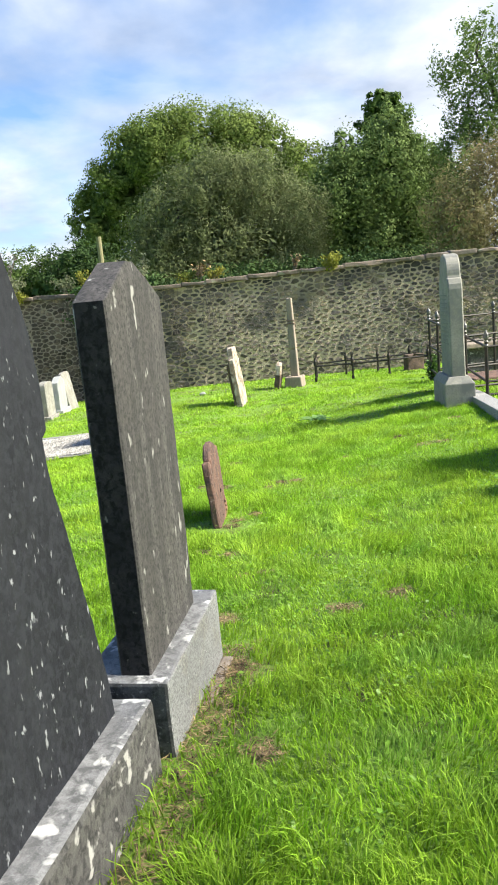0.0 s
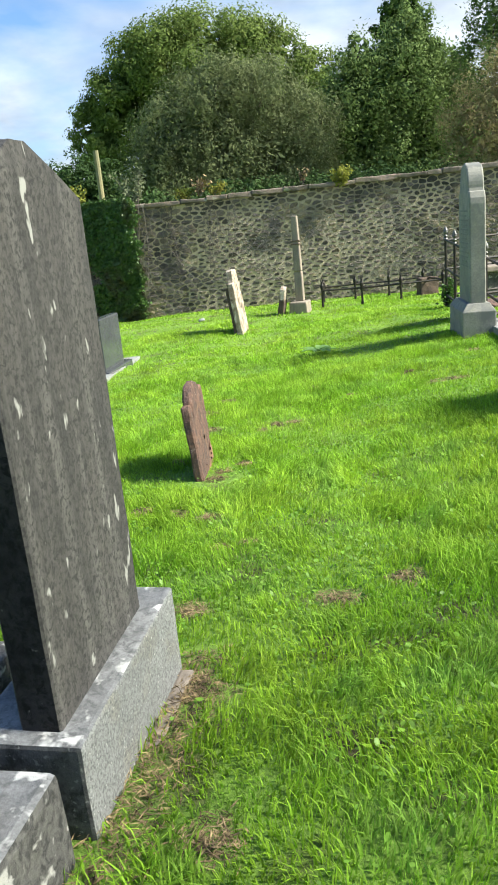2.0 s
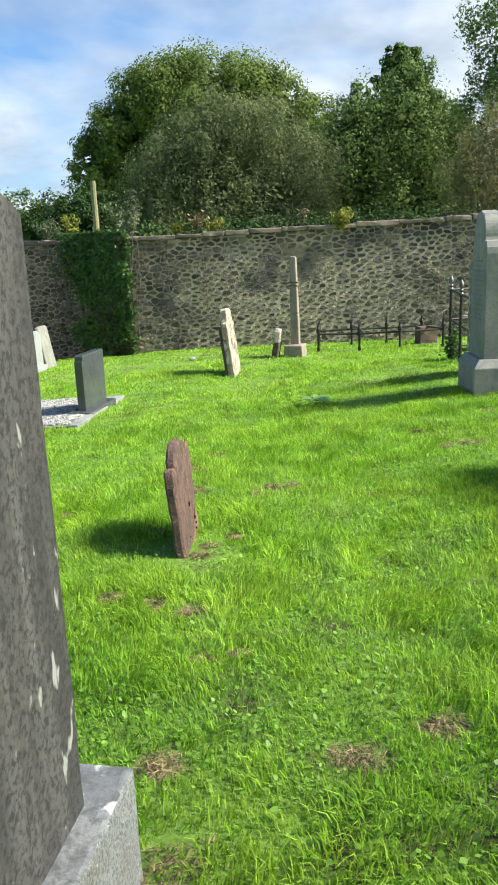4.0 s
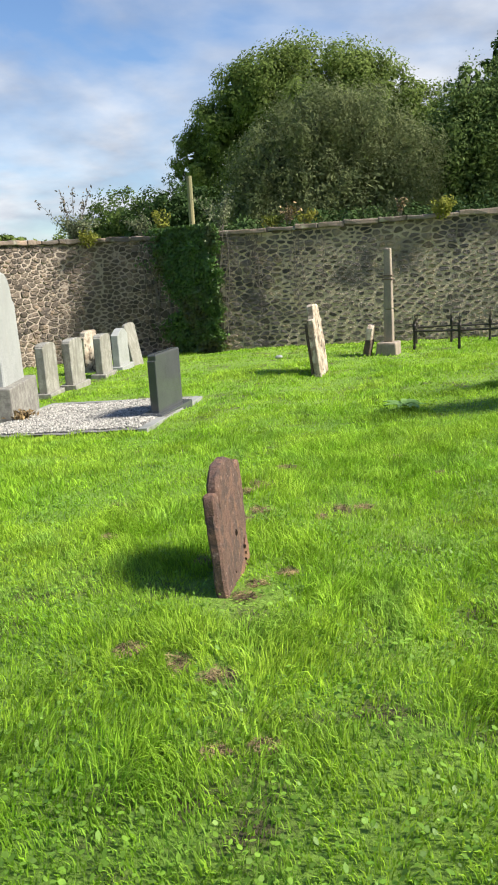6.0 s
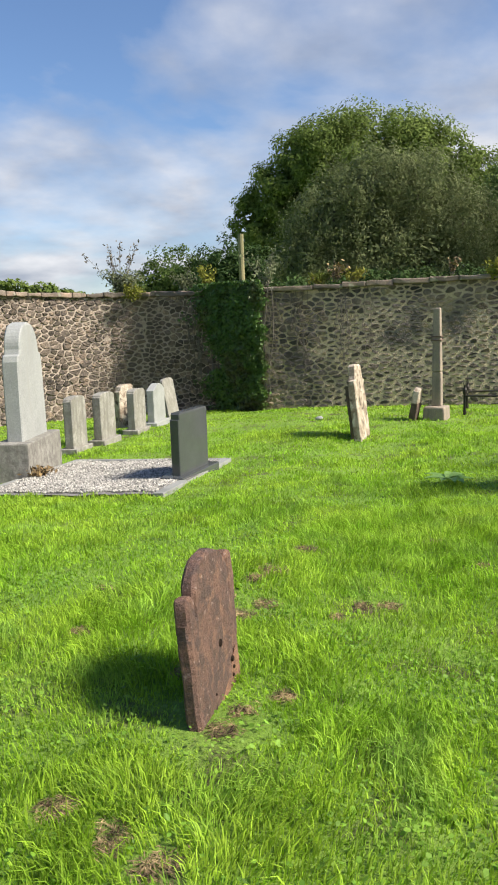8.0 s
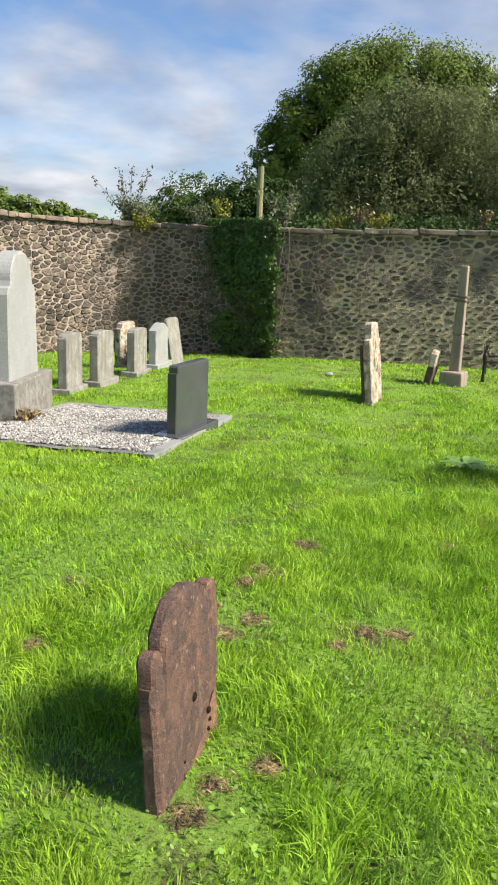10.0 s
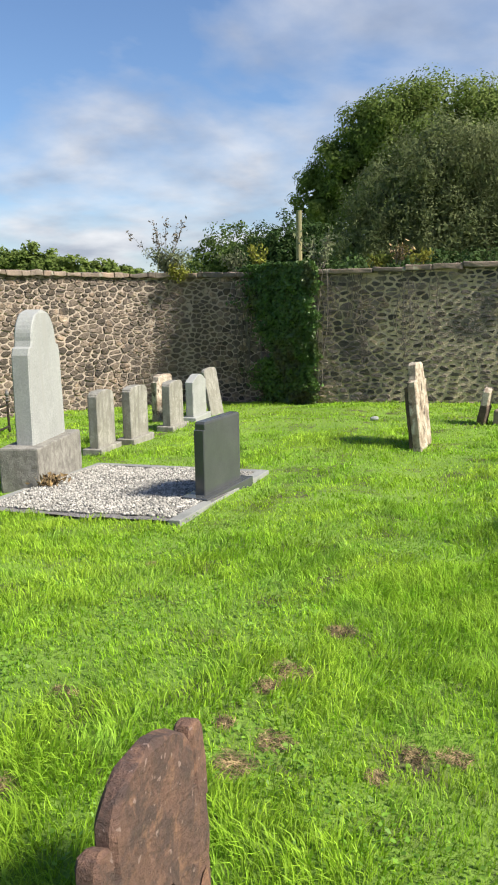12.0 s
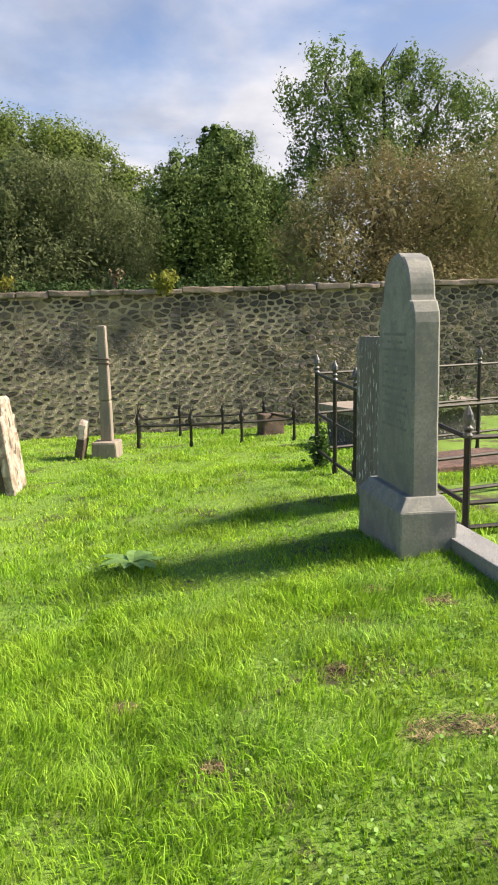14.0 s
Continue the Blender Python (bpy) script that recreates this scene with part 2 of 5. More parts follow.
M["gravel"] = material("white_gravel_bed", (0.22, 0.21, 0.205), (0.17, 0.16, 0.155), big=3, small=60, bump=0.9, bump_dist=0.02)
M["pebble"] = material("white_gravel", (0.37, 0.365, 0.36), (0.24, 0.235, 0.23), big=9, small=30, island=0.6, bump=0.2)
M["wood"] = material("green_weathered_pole", (0.27, 0.24, 0.12), (0.20, 0.19, 0.10), big=2, small=30, stretch=(3, 3, 0.4), bump=0.4)
M["bark"] = material("bark", (0.075, 0.06, 0.045), (0.05, 0.045, 0.035), big=1.5, small=9, bump=0.9, bump_dist=0.05)


def leaf_material(name, a, b, c, tr=0.3, rough=0.75, spec=0.08):
    return material(name, a, b, rough=rough, big=0.35, small=1.2, bump=0, island=0.28, translucent=tr, third=c, spec=spec)


M["leaf_oak"] = leaf_material("broad_leaf", (0.125, 0.178, 0.046), (0.165, 0.22, 0.062), (0.10, 0.15, 0.04), 0.34)
M["leaf_willow"] = leaf_material("willow_leaf", (0.155, 0.188, 0.090), (0.18, 0.21, 0.105), (0.13, 0.165, 0.076), 0.40)
M["leaf_birch"] = leaf_material("birch_leaf", (0.135, 0.20, 0.066), (0.18, 0.25, 0.088), (0.10, 0.16, 0.054), 0.33)
M["leaf_field"] = leaf_material("dark_field_leaf", (0.075, 0.12, 0.034), (0.10, 0.15, 0.042), (0.06, 0.10, 0.03), 0.3)
M["leaf_dark"] = leaf_material("dark_leaf", (0.04, 0.075, 0.026), (0.055, 0.095, 0.03), (0.034, 0.06, 0.022), 0.2)
M["leaf_brown"] = leaf_material("russet_twig_leaf", (0.255, 0.215, 0.118), (0.22, 0.225, 0.105), (0.29, 0.23, 0.13), 0.36)
M["leaf_ivy"] = leaf_material("ivy_leaf", (0.052, 0.115, 0.024), (0.085, 0.16, 0.034), (0.075, 0.085, 0.03), 0.2, 0.42, 0.4)
M["leaf_lime"] = leaf_material("yellow_green_leaf", (0.17, 0.20, 0.04), (0.24, 0.24, 0.05), (0.12, 0.16, 0.04))
M["leaf_grey"] = leaf_material("grey_green_leaf", (0.17, 0.20, 0.12), (0.22, 0.25, 0.16), (0.10, 0.14, 0.06))
M["vine"] = material("bare_vine", (0.10, 0.085, 0.07), (0.17, 0.15, 0.13), big=4, small=20, bump=0)
M["flower"] = material("dry_wreath", (0.16, 0.11, 0.06), (0.24, 0.17, 0.08), big=20, small=60, island=0.5, bump=0)


# ---- mesh helpers ----
def mesh_object(name, verts, faces, mat, parent=None, smooth=False):
    me = bpy.data.meshes.new(name)
    me.from_pydata(verts, [], faces)
    me.materials.append(mat)
    if smooth:
        me.polygons.foreach_set("use_smooth", [True] * len(me.polygons))
    ob = new(name, me)
    ob.parent = parent
    return ob


def part(name, bm, mat, parent, label="", others=()):
    """One mesh under a thing; others: (material, direction) for the faces that look that way."""
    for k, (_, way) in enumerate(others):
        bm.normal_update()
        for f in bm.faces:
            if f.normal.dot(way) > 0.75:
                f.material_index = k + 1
    me = bpy.data.meshes.new(name)
    bm.to_mesh(me)
    bm.free()
    me.materials.append(mat)
    for other, _ in others:
        me.materials.append(other)
    ob = new(name, me)
    ob.parent = parent
    if label:
        ob["label"] = label
    return ob


def thing(name, m, label, category, group="", kind=""):
    ob = new(name)
    ob.empty_display_size = 0.1
    ob.matrix_world = m
    return tagged(ob, label, category, group, kind)


def ground(x, y):
    """Height of the turf: falls away from the path's start, rises towards the fenced graves."""
    z = np.interp(y, [-8, -6, -3, -2, 0, 2, 4.4, 6, 8.1, 10.1, 13.8, 17, 25], [.3, .27, .2, .14, 0, -.04, -.12, -.19, -.23, -.23, -.42, -.55, -.6])
    z = z - 0.05 * np.clip((y - 2) / 3, 0, 1) * np.clip(-x, 0, 6)
    z = z + .11 * np.clip(x - 1, 0, 2.2) * np.clip((10 - y) / 4, 0, 1) * np.clip((y + 5) / 4, 0, 1)
    near = np.clip(11 - np.abs(x), 0, 1) * np.clip(y + 9, 0, 1) * np.clip(19 - y, 0, 1)
    return z + near * (0.044 * patches(x, y, 1.05, 21) + 0.026 * patches(x, y, 0.36, 22) - 0.035)


def rows_slab(levels, depth, nx=8, edge=0.012, amp=0.0, scale=6.0, step=0.06, seed=0.0):
    """An upright slab as a grid: levels are (z, u_left, u_right), front at y = 0, back at y = depth, with eased edges."""
    zs = [l[0] for l in levels]
    rows = []
    for a, b in zip(levels, levels[1:]):
        k = max(1, int((b[0] - a[0]) / step))
        for i in range(k):
            f = i / k
            rows.append([a[j] + (b[j] - a[j]) * f for j in range(3)])
    rows.append(list(levels[-1]))
    bm = bmesh.new()
    front, back = [], []
    top = zs[-1]
    for r, (z, ul, ur) in enumerate(rows):
        e = min(edge, (ur - ul) * 0.25)
        us = [ul, ul + e] + [ul + e + (ur - ul - 2 * e) * i / (nx - 2) for i in range(1, nx - 2)] + [ur - e, ur]
        for row_list, y0, s in ((front, 0.0, 1), (back, depth, -1)):
            row = []
            for i, u in enumerate(us):
                inset = edge if i in (0, len(us) - 1) or r == len(rows) - 1 else 0.0
                v = Vector((u, y0 + s * inset, z))
                if amp:
                    n = noise.noise_vector(v * scale + Vector((seed, seed * 2, 0)))
                    n2 = noise.noise_vector(v * scale * 3.7 + Vector((0, seed, seed)))
                    v += (n + n2 * 0.4) * amp
                row.append(bm.verts.new(v))
            row_list.append(row)
    def quad(a, b, c, d):
        bm.faces.new((a, b, c, d))
    for r in range(len(rows) - 1):
        for i in range(len(front[0]) - 1):
            quad(front[r][i], front[r][i + 1], front[r + 1][i + 1], front[r + 1][i])
            quad(back[r][i + 1], back[r][i], back[r + 1][i], back[r + 1][i + 1])
        quad(back[r][0], front[r][0], front[r + 1][0], back[r + 1][0])
        quad(front[r][-1], back[r][-1], back[r + 1][-1], front[r + 1][-1])
    for i in range(len(front[0]) - 1):
        quad(front[-1][i], front[-1][i + 1], back[-1][i + 1], back[-1][i])
        quad(back[0][i], back[0][i + 1], front[0][i + 1], front[0][i])
    return bm


def block(x0, x1, y0, y1, z0, z1, bevel=0.012, taper=0.0, amp=0.0, seed=0.0):
    """A cut stone block with eased, slightly worn edges."""
    bm = bmesh.new()
    bmesh.ops.create_cube(bm, size=1)
    for v in bm.verts:
        t = taper if v.co.z > 0 else 0.0
        v.co = Vector((x0 + t if v.co.x < 0 else x1 - t, y0 + t if v.co.y < 0 else y1 - t, z0 if v.co.z < 0 else z1))
    bmesh.ops.bevel(bm, geom=list(bm.edges), offset=bevel, segments=2, affect="EDGES", profile=0.6)
    if amp:
        bmesh.ops.subdivide_edges(bm, edges=[e for e in bm.edges if e.calc_length() > 0.12], cuts=4, use_grid_fill=True)
        for v in bm.verts:
            v.co += noise.noise_vector(v.co * 7 + Vector((seed, 0, seed))) * amp
    return bm


def lathe(profile, segs=10):
    bm = bmesh.new()
    rings = [[bm.verts.new((r * math.cos(2 * math.pi * i / segs), r * math.sin(2 * math.pi * i / segs), z)) for i in range(segs)] for r, z in profile]
    for a, b in zip(rings, rings[1:]):
        for i in range(segs):
            bm.faces.new((a[i], a[(i + 1) % segs], b[(i + 1) % segs], b[i]))
    bm.faces.new(rings[-1])
    bm.faces.new(rings[0][::-1])
    return bm


def rod(a, b, r, segs=8, r2=None):
    """A round bar from a to b."""
    a, b = Vector(a), Vector(b)
    bm = lathe([(r, 0), (r if r2 is None else r2, (b - a).length)], segs)
    q = (b - a).to_track_quat("Z", "Y").to_matrix().to_4x4()
    bm.transform(Matrix.Translation(a) @ q)
    return bm


def join(*bms):
    out = bmesh.new()
    for b in bms:
        me = bpy.data.meshes.new("tmp")
        b.to_mesh(me)
        b.free()
        out.from_mesh(me)
        bpy.data.meshes.remove(me)
    return out


def cloud_mesh(name, verts, faces_per, count, mat, parent=None):
    """Many loose small polygons in one mesh: verts is (count * k, 3), faces_per the polygons of one piece as index tuples."""
    k = len(verts) // count
    me = bpy.data.meshes.new(name)
    me.vertices.add(len(verts))
    me.vertices.foreach_set("co", np.ascontiguousarray(verts, dtype=np.float32).ravel())
    base = (np.arange(count) * k)[:, None]
    loops, starts, totals, pos = [], [], [], 0
    per = sum(len(f) for f in faces_per)
    flat = np.concatenate([np.array(f) for f in faces_per])
    loops = (base + flat[None, :]).ravel()
    offs = np.cumsum([0] + [len(f) for f in faces_per])[:-1]
    starts = ((np.arange(count) * per)[:, None] + offs[None, :]).ravel()
    me.loops.add(len(loops))
    me.loops.foreach_set("vertex_index", loops.astype(np.int32))
    me.polygons.add(len(starts))
    me.polygons.foreach_set("loop_start", starts.astype(np.int32))
    me.update(calc_edges=True)
    me.validate()
    me.materials.append(mat)
    ob = new(name, me)
    ob.parent = parent
    return ob


def unit(v):
    return v / np.maximum(np.linalg.norm(v, axis=-1, keepdims=True), 1e-9)


def leaves(points, size, rng, length=1.0, droop=0.0, outward=None):
    """Vertices of folded leaf blades (four points each) round the given points."""
    n = len(points)
    d = unit(rng.normal(size=(n, 3)))
    if droop:
        d = unit(d * (1 - droop) + np.array([0, 0, -1.0]) * droop)
    if outward is None:
        side = unit(np.cross(d, unit(rng.normal(size=(n, 3)))))
    else:
        d = unit(d - 0.8 * (d * outward).sum(-1, keepdims=True) * outward)
        side = unit(np.cross(d, unit(outward + rng.normal(size=(n, 3)) * 0.40)))
    nrm = np.cross(d, side)
    s = (size * rng.uniform(0.6, 1.35, n))[:, None]
    L = s * length
    v = np.empty((n, 4, 3))
    v[:, 0] = points - d * L * 0.5
    v[:, 1] = points + side * s * 0.36 + nrm * s * 0.10
    v[:, 2] = points + d * L * 0.5
    v[:, 3] = points - side * s * 0.36 + nrm * s * 0.10
    return v.reshape(-1, 3)


LEAF_FACES = ((0, 1, 2), (0, 2, 3))


def patches(x, y, cell, seed):
    """Smooth random field between 0 and 1 with lumps of about the cell's size."""
    table = np.random.default_rng(seed).uniform(size=(64, 64))
    u, v = x / cell, y / cell
    i, j = np.asarray(np.floor(u)).astype(int), np.asarray(np.floor(v)).astype(int)
    f, g = u - i, v - j
    f, g = f * f * (3 - 2 * f), g * g * (3 - 2 * g)
    at = lambda a, b: table[a % 64, b % 64]
    return (at(i, j) * (1 - f) + at(i + 1, j) * f) * (1 - g) + (at(i, j + 1) * (1 - f) + at(i + 1, j + 1) * f) * g


# ---- ground ----
def line_coords(near0, near1, step, far):
    c = list(np.arange(near0, near1 + 1e-6, step))
    d, out = step, []
    x = near1
    while x < far:
        d *= 1.35
        x += d
        out.append(x)
    d, x, low = step, near0, []
    while x > -far:
        d *= 1.35
        x -= d
        low.append(x)
    return np.array(low[::-1] + c + out)


def build_ground():
    xs, ys = line_coords(-9, 9, 0.16, 900), line_coords(-7, 17, 0.16, 900)
    X, Y = np.meshgrid(xs, ys)
    Z = ground(X, Y)
    nx, ny = len(xs), len(ys)
    verts = np.stack([X, Y, Z], -1).reshape(-1, 3)
    i = np.arange((ny - 1) * (nx - 1))
    r, c = i // (nx - 1), i % (nx - 1)
    a = r * nx + c
    faces = np.stack([a, a + 1, a + nx + 1, a + nx], -1)
    ob = mesh_object("ground", verts.tolist(), faces.tolist(), M["soil"], smooth=True)
    return tagged(ob, "uneven green churchyard turf sloping gently to the wall", "ground", kind="structure")


ground_sheet = build_ground()


# ---- boundary walls of random rubble ----
def voronoi(width, height, sx, sz, rng):
    """Irregular cells over a rectangle: scattered points kept apart, and the half-planes between them."""
    wide, high = width / sx, height / sz
    cells, pts = {}, []
    for _ in range(int(14 * (wide + 2) * (high + 2))):
        p = (rng.uniform(-1, wide + 1), rng.uniform(-1, high + 1))
        r = 0.45 + 1.0 * rng.uniform() ** 2.2  # here and there one larger stone
        cx, cz = int(math.floor(p[0])), int(math.floor(p[1]))
        if all((p[0] - q[0]) ** 2 + (p[1] - q[1]) ** 2 > (0.5 * (r + q[2])) ** 2 * 1.35 for a in range(cx - 2, cx + 3) for b in range(cz - 2, cz + 3) for q in cells.get((a, b), ())):
            cells.setdefault((cx, cz), []).append((*p, r))
            pts.append((p[0] * sx, p[1] * sz))
    P = np.array(pts)
    Q = P / np.array([sx, sz])
    out = []
    for i, p in enumerate(Q):
        if not (0 <= P[i, 0] <= width and 0 <= P[i, 1] <= height):
            continue
        d = ((Q - p) ** 2).sum(1)
        poly = [(p[0] + a, p[1] + b) for a, b in ((-2, -2), (2, -2), (2, 2), (-2, 2))]
        for j in np.argsort(d)[1:18]:
            m, n = (p + Q[j]) / 2, Q[j] - p
            keep = []
            for k in range(len(poly)):
                a, b = poly[k], poly[(k + 1) % len(poly)]
                da, db = (a[0] - m[0]) * n[0] + (a[1] - m[1]) * n[1], (b[0] - m[0]) * n[0] + (b[1] - m[1]) * n[1]
                if da <= 0:
                    keep.append(a)
                if (da < 0) != (db < 0) and da != db:
                    f = da / (da - db)
                    keep.append((a[0] + (b[0] - a[0]) * f, a[1] + (b[1] - a[1]) * f))
            poly = keep
            if len(poly) < 3:
                break
        if len(poly) >= 3:
            out.append([(min(max(x * sx, 0), width), min(max(y * sz, 0), height)) for x, y in poly])
    return out


def stone_mesh(poly, rng, proud, joint=(0.008, 0.022), ease=0.2):
    """One rounded rubble stone over a cell: three rings and a cap; x along the wall, -y outwards."""
    P = np.array(poly)
    c = P.mean(0)
    Q = []
    for k in range(len(P)):
        a, b = P[k], P[(k + 1) % len(P)]
        if np.hypot(*(b - a)) < 0.02:
            Q.append((a + b) / 2)
            continue
        j = rng.uniform(-0.07, 0.07, 2)
        Q.append(a + (b - a) * (ease + j[0]))
        Q.append(a + (b - a) * (1 - ease + j[1]))
    Q = np.array(Q)
    r = np.maximum(np.hypot(*(Q - c).T), 1e-3)[:, None]
    gap = rng.uniform(*joint)
    Q = c + (Q - c) * np.maximum(1 - gap / r, 0.3)
    h = proud * rng.uniform(0.5, 1.3)
    tilt = rng.uniform(-0.1, 0.1, 2)
    verts, faces, k = [], [], len(Q)
    for s, d in ((1.0, -0.03), (0.97, 0.6), (0.84, 1.0)):
        for q in Q:
            o = (q - c) * s
            verts.append((c[0] + o[0], -(h * d + o @ tilt) + rng.uniform(-.008, .008), c[1] + o[1]))
    for ring in range(2):
        for i in range(k):
            a, b = ring * k + i, ring * k + (i + 1) % k
            faces.append((a, b, b + k, a + k))
    verts.append((c[0], -(h * 1.1), c[1]))
    for i in range(k):
        faces.append((2 * k + i, 2 * k + (i + 1) % k, 3 * k))
    return verts, faces


def wall_line(points, cut=1.8, steps=6):
    """A line through the given plan points with its inner corners rounded off."""
    P = [Vector((*p, 0)) for p in points]
    out = [P[0]]
    for a, b, c in zip(P, P[1:], P[2:]):
        p, q = b + (a - b).normalized() * cut, b + (c - b).normalized() * cut
        out += [p * (1 - f) ** 2 + b * (2 * f * (1 - f)) + q * f ** 2 for f in (k / steps for k in range(steps + 1))]
    return out + [P[-1]]


def rubble_wall(name, points, tops, bottom, label, stone_mat, piece_mat, mortar, singles, seed, sx=0.205, sz=0.122, thick=0.5, joint=(0.008, 0.022), ease=0.2, bare=None, slabs=(0.4, 0.6, 0.9, 1.2)):
    """A mortared rubble wall along a line, its face on the churchyard side, with coping stones. bare: where stones sit wide apart in the mortar."""
    line = wall_line(points)
    run = np.cumsum([0.0] + [(q - p).length for p, q in zip(line, line[1:])])
    length = float(run[-1])
    LX, LY = np.array([p.x for p in line]), np.array([p.y for p in line])
    rng = np.random.default_rng(seed)
    wall = thing(name, Matrix.Identity(4), label, "wall", kind="structure")

    def bend(verts):
        """From along, behind, up to the place in the churchyard."""
        V = np.asarray(verts, float)
        u = np.clip(V[:, 0], 0, length)
        e = 0.25
        x, y = np.interp(u, run, LX), np.interp(u, run, LY)
        dx = np.interp(np.minimum(u + e, length), run, LX) - np.interp(np.maximum(u - e, 0), run, LX)
        dy = np.interp(np.minimum(u + e, length), run, LY) - np.interp(np.maximum(u - e, 0), run, LY)
        d = np.hypot(dx, dy)
        return np.stack([x - dy / d * V[:, 1], y + dx / d * V[:, 1], V[:, 2]], -1).tolist()

    def top(u):
        return float(np.interp(u / length, np.linspace(0, 1, len(tops)), tops))

    core_v, core_f, steps = [], [], max(2, int(length / 0.3))
    for i in range(steps + 1):
        u = length * i / steps
        t = top(u) - 0.02
        core_v += [(u, 0, bottom), (u, 0, t), (u, thick, t), (u, thick, bottom)]
    for i in range(steps):
        o = i * 4
        for j in range(4):
            core_f.append((o + j, o + 4 + j, o + 4 + (j + 1) % 4, o + (j + 1) % 4))
    core_f += [(0, 1, 2, 3), (steps * 4 + 3, steps * 4 + 2, steps * 4 + 1, steps * 4)]
    mesh_object("mortar_core", bend(core_v), core_f, mortar, wall)
    height = min(tops) - bottom
    verts, faces, made = [], [], 0
    u_lo, u_hi = singles
    for poly in voronoi(length, height, sx, sz, rng):
        c = np.mean(poly, 0)
        lift = (top(c[0]) - bottom) / height
        poly = [(x, bottom + y * lift) for x, y in poly]
        open_joint = 1.0
        if bare:
            u0, u1, z0, z1 = bare
            f = 1.15 - max(abs(2 * (c[0] - u0) / (u1 - u0) - 1), abs(2 * (bottom + c[1] - z0) / (z1 - z0) - 1)) + 0.55 * noise.noise(Vector((c[0] * 0.9, c[1] * 1.6, seed)))
            open_joint = 1.0 + 0.9 * min(max(f * 2.2, 0), 1)
        v, fc = stone_mesh(poly, rng, 0.024 - 0.013 * (open_joint - 1), (joint[0] * open_joint, joint[1] * open_joint), ease + 0.05 * (open_joint - 1))
        if u_lo <= c[0] <= u_hi and made < 290 and c[1] + bottom > -0.5:
            mesh_object("stone", bend(v), fc, piece_mat, wall, smooth=False)
            made += 1
        else:
            o = len(verts)
            verts += v
            faces += [tuple(i + o for i in t) for t in fc]
    rest = mesh_object("rubble_stones", bend(verts), faces, stone_mat, wall)
    rest["kind"] = "stuff"
    # long coping stones laid along the top over a thin drip course
    u = 0.0
    while u < length - 0.05:
        w = min(rng.choice(slabs) * rng.uniform(0.8, 1.2), length - u)
        z = top(u + w / 2)
        h = rng.uniform(0.06, 0.10)
        bm = block(u + 0.002, u + w - 0.002, -0.085 - rng.uniform(0, .03), thick + 0.06, z - 0.015, z + h, bevel=0.022, amp=0.012, seed=u)
        for v in bm.verts:
            v.co += noise.noise_vector(v.co * 4 + Vector((seed, u, 0))) * 0.026
        for v, p in zip(bm.verts, bend([tuple(v.co) for v in bm.verts])):
            v.co = p
        part("coping_stone", bm, M["coping"], wall)
        u += w
    return wall


CORNER = (-4.6, 16.0)
rubble_wall("wall_north", [(-1.0, 13.8), (15.0, 12.2)], (2.05, 2.40), -0.75, "tall dark grey rubble boundary wall with bare lime mortar and flat coping", M["rubble"], M["rubble_piece"], M["mortar"], (0.0, 5.2), 11, sx=0.195, sz=0.112, joint=(0.006, 0.027), ease=0.25, bare=(1.3, 6.8, -0.5, 1.75))
rubble_wall("wall_west", [(-12.3, 5.8), CORNER, (-1.02, 13.81)], (2.40, 2.22, 2.13, 2.05), -1.0, "warm pinkish rubble boundary wall, curving round the corner into shade", M["rubble_warm"], M["rubble_warm"], M["mortar_warm"], (11.0, 13.4), 13, sx=0.20, sz=0.118, joint=(0.005, 0.026), ease=0.2, slabs=(0.16, 0.24, 0.35, 0.5))


def plain_wall(name, a, b):
    a, b = Vector(a), Vector(b)
    d = b - a
    ob = part(name, block(0, d.length, 0, 0.5, -0.9, 2.2, bevel=0.03), M["mortar"], None)
    ob.matrix_world = Matrix.Translation((a.x, a.y, 0)) @ Matrix.Rotation(math.atan2(d.y, d.x), 4, "Z")
    return tagged(ob, "plain mortared boundary wall closing the churchyard", "wall", kind="structure")


plain_wall("wall_east", (15.1, 12.1), (17.0, -14.0))
plain_wall("wall_south", (17.0, -14.1), (-14.0, -14.1))
plain_wall("wall_southwest", (-14.0, -13.9), (-12.4, 5.7))


# ---- headstones ----
def stand(p, d, z=None, lean_side=0.0, lean_back=0.0):
    """Pose with x along the stone's width (from p along d), front towards local -y."""
    d = Vector((*d, 0)).normalized()
    z = float(ground(p[0], p[1])) if z is None else z
    return Matrix.Translation((p[0], p[1], z)) @ Matrix.Rotation(math.atan2(d.y, d.x), 4, "Z") @ Matrix.Rotation(radians(lean_back), 4, "X") @ Matrix.Rotation(radians(lean_side), 4, "Y")


def arch(w, z0, z1, n=8, x0=0.0, power=1.0):
    """Levels of a rounded head from full width w at z0 up to z1."""
    out = []
    for i in range(n + 1):
        f = i / n
        half = w / 2 * math.sqrt(max(0.0, 1 - f ** (2 * power)))
        half = max(half, w * 0.03)
        out.append((z0 + (z1 - z0) * f, x0 + w / 2 - half, x0 + w / 2 + half))
    return out


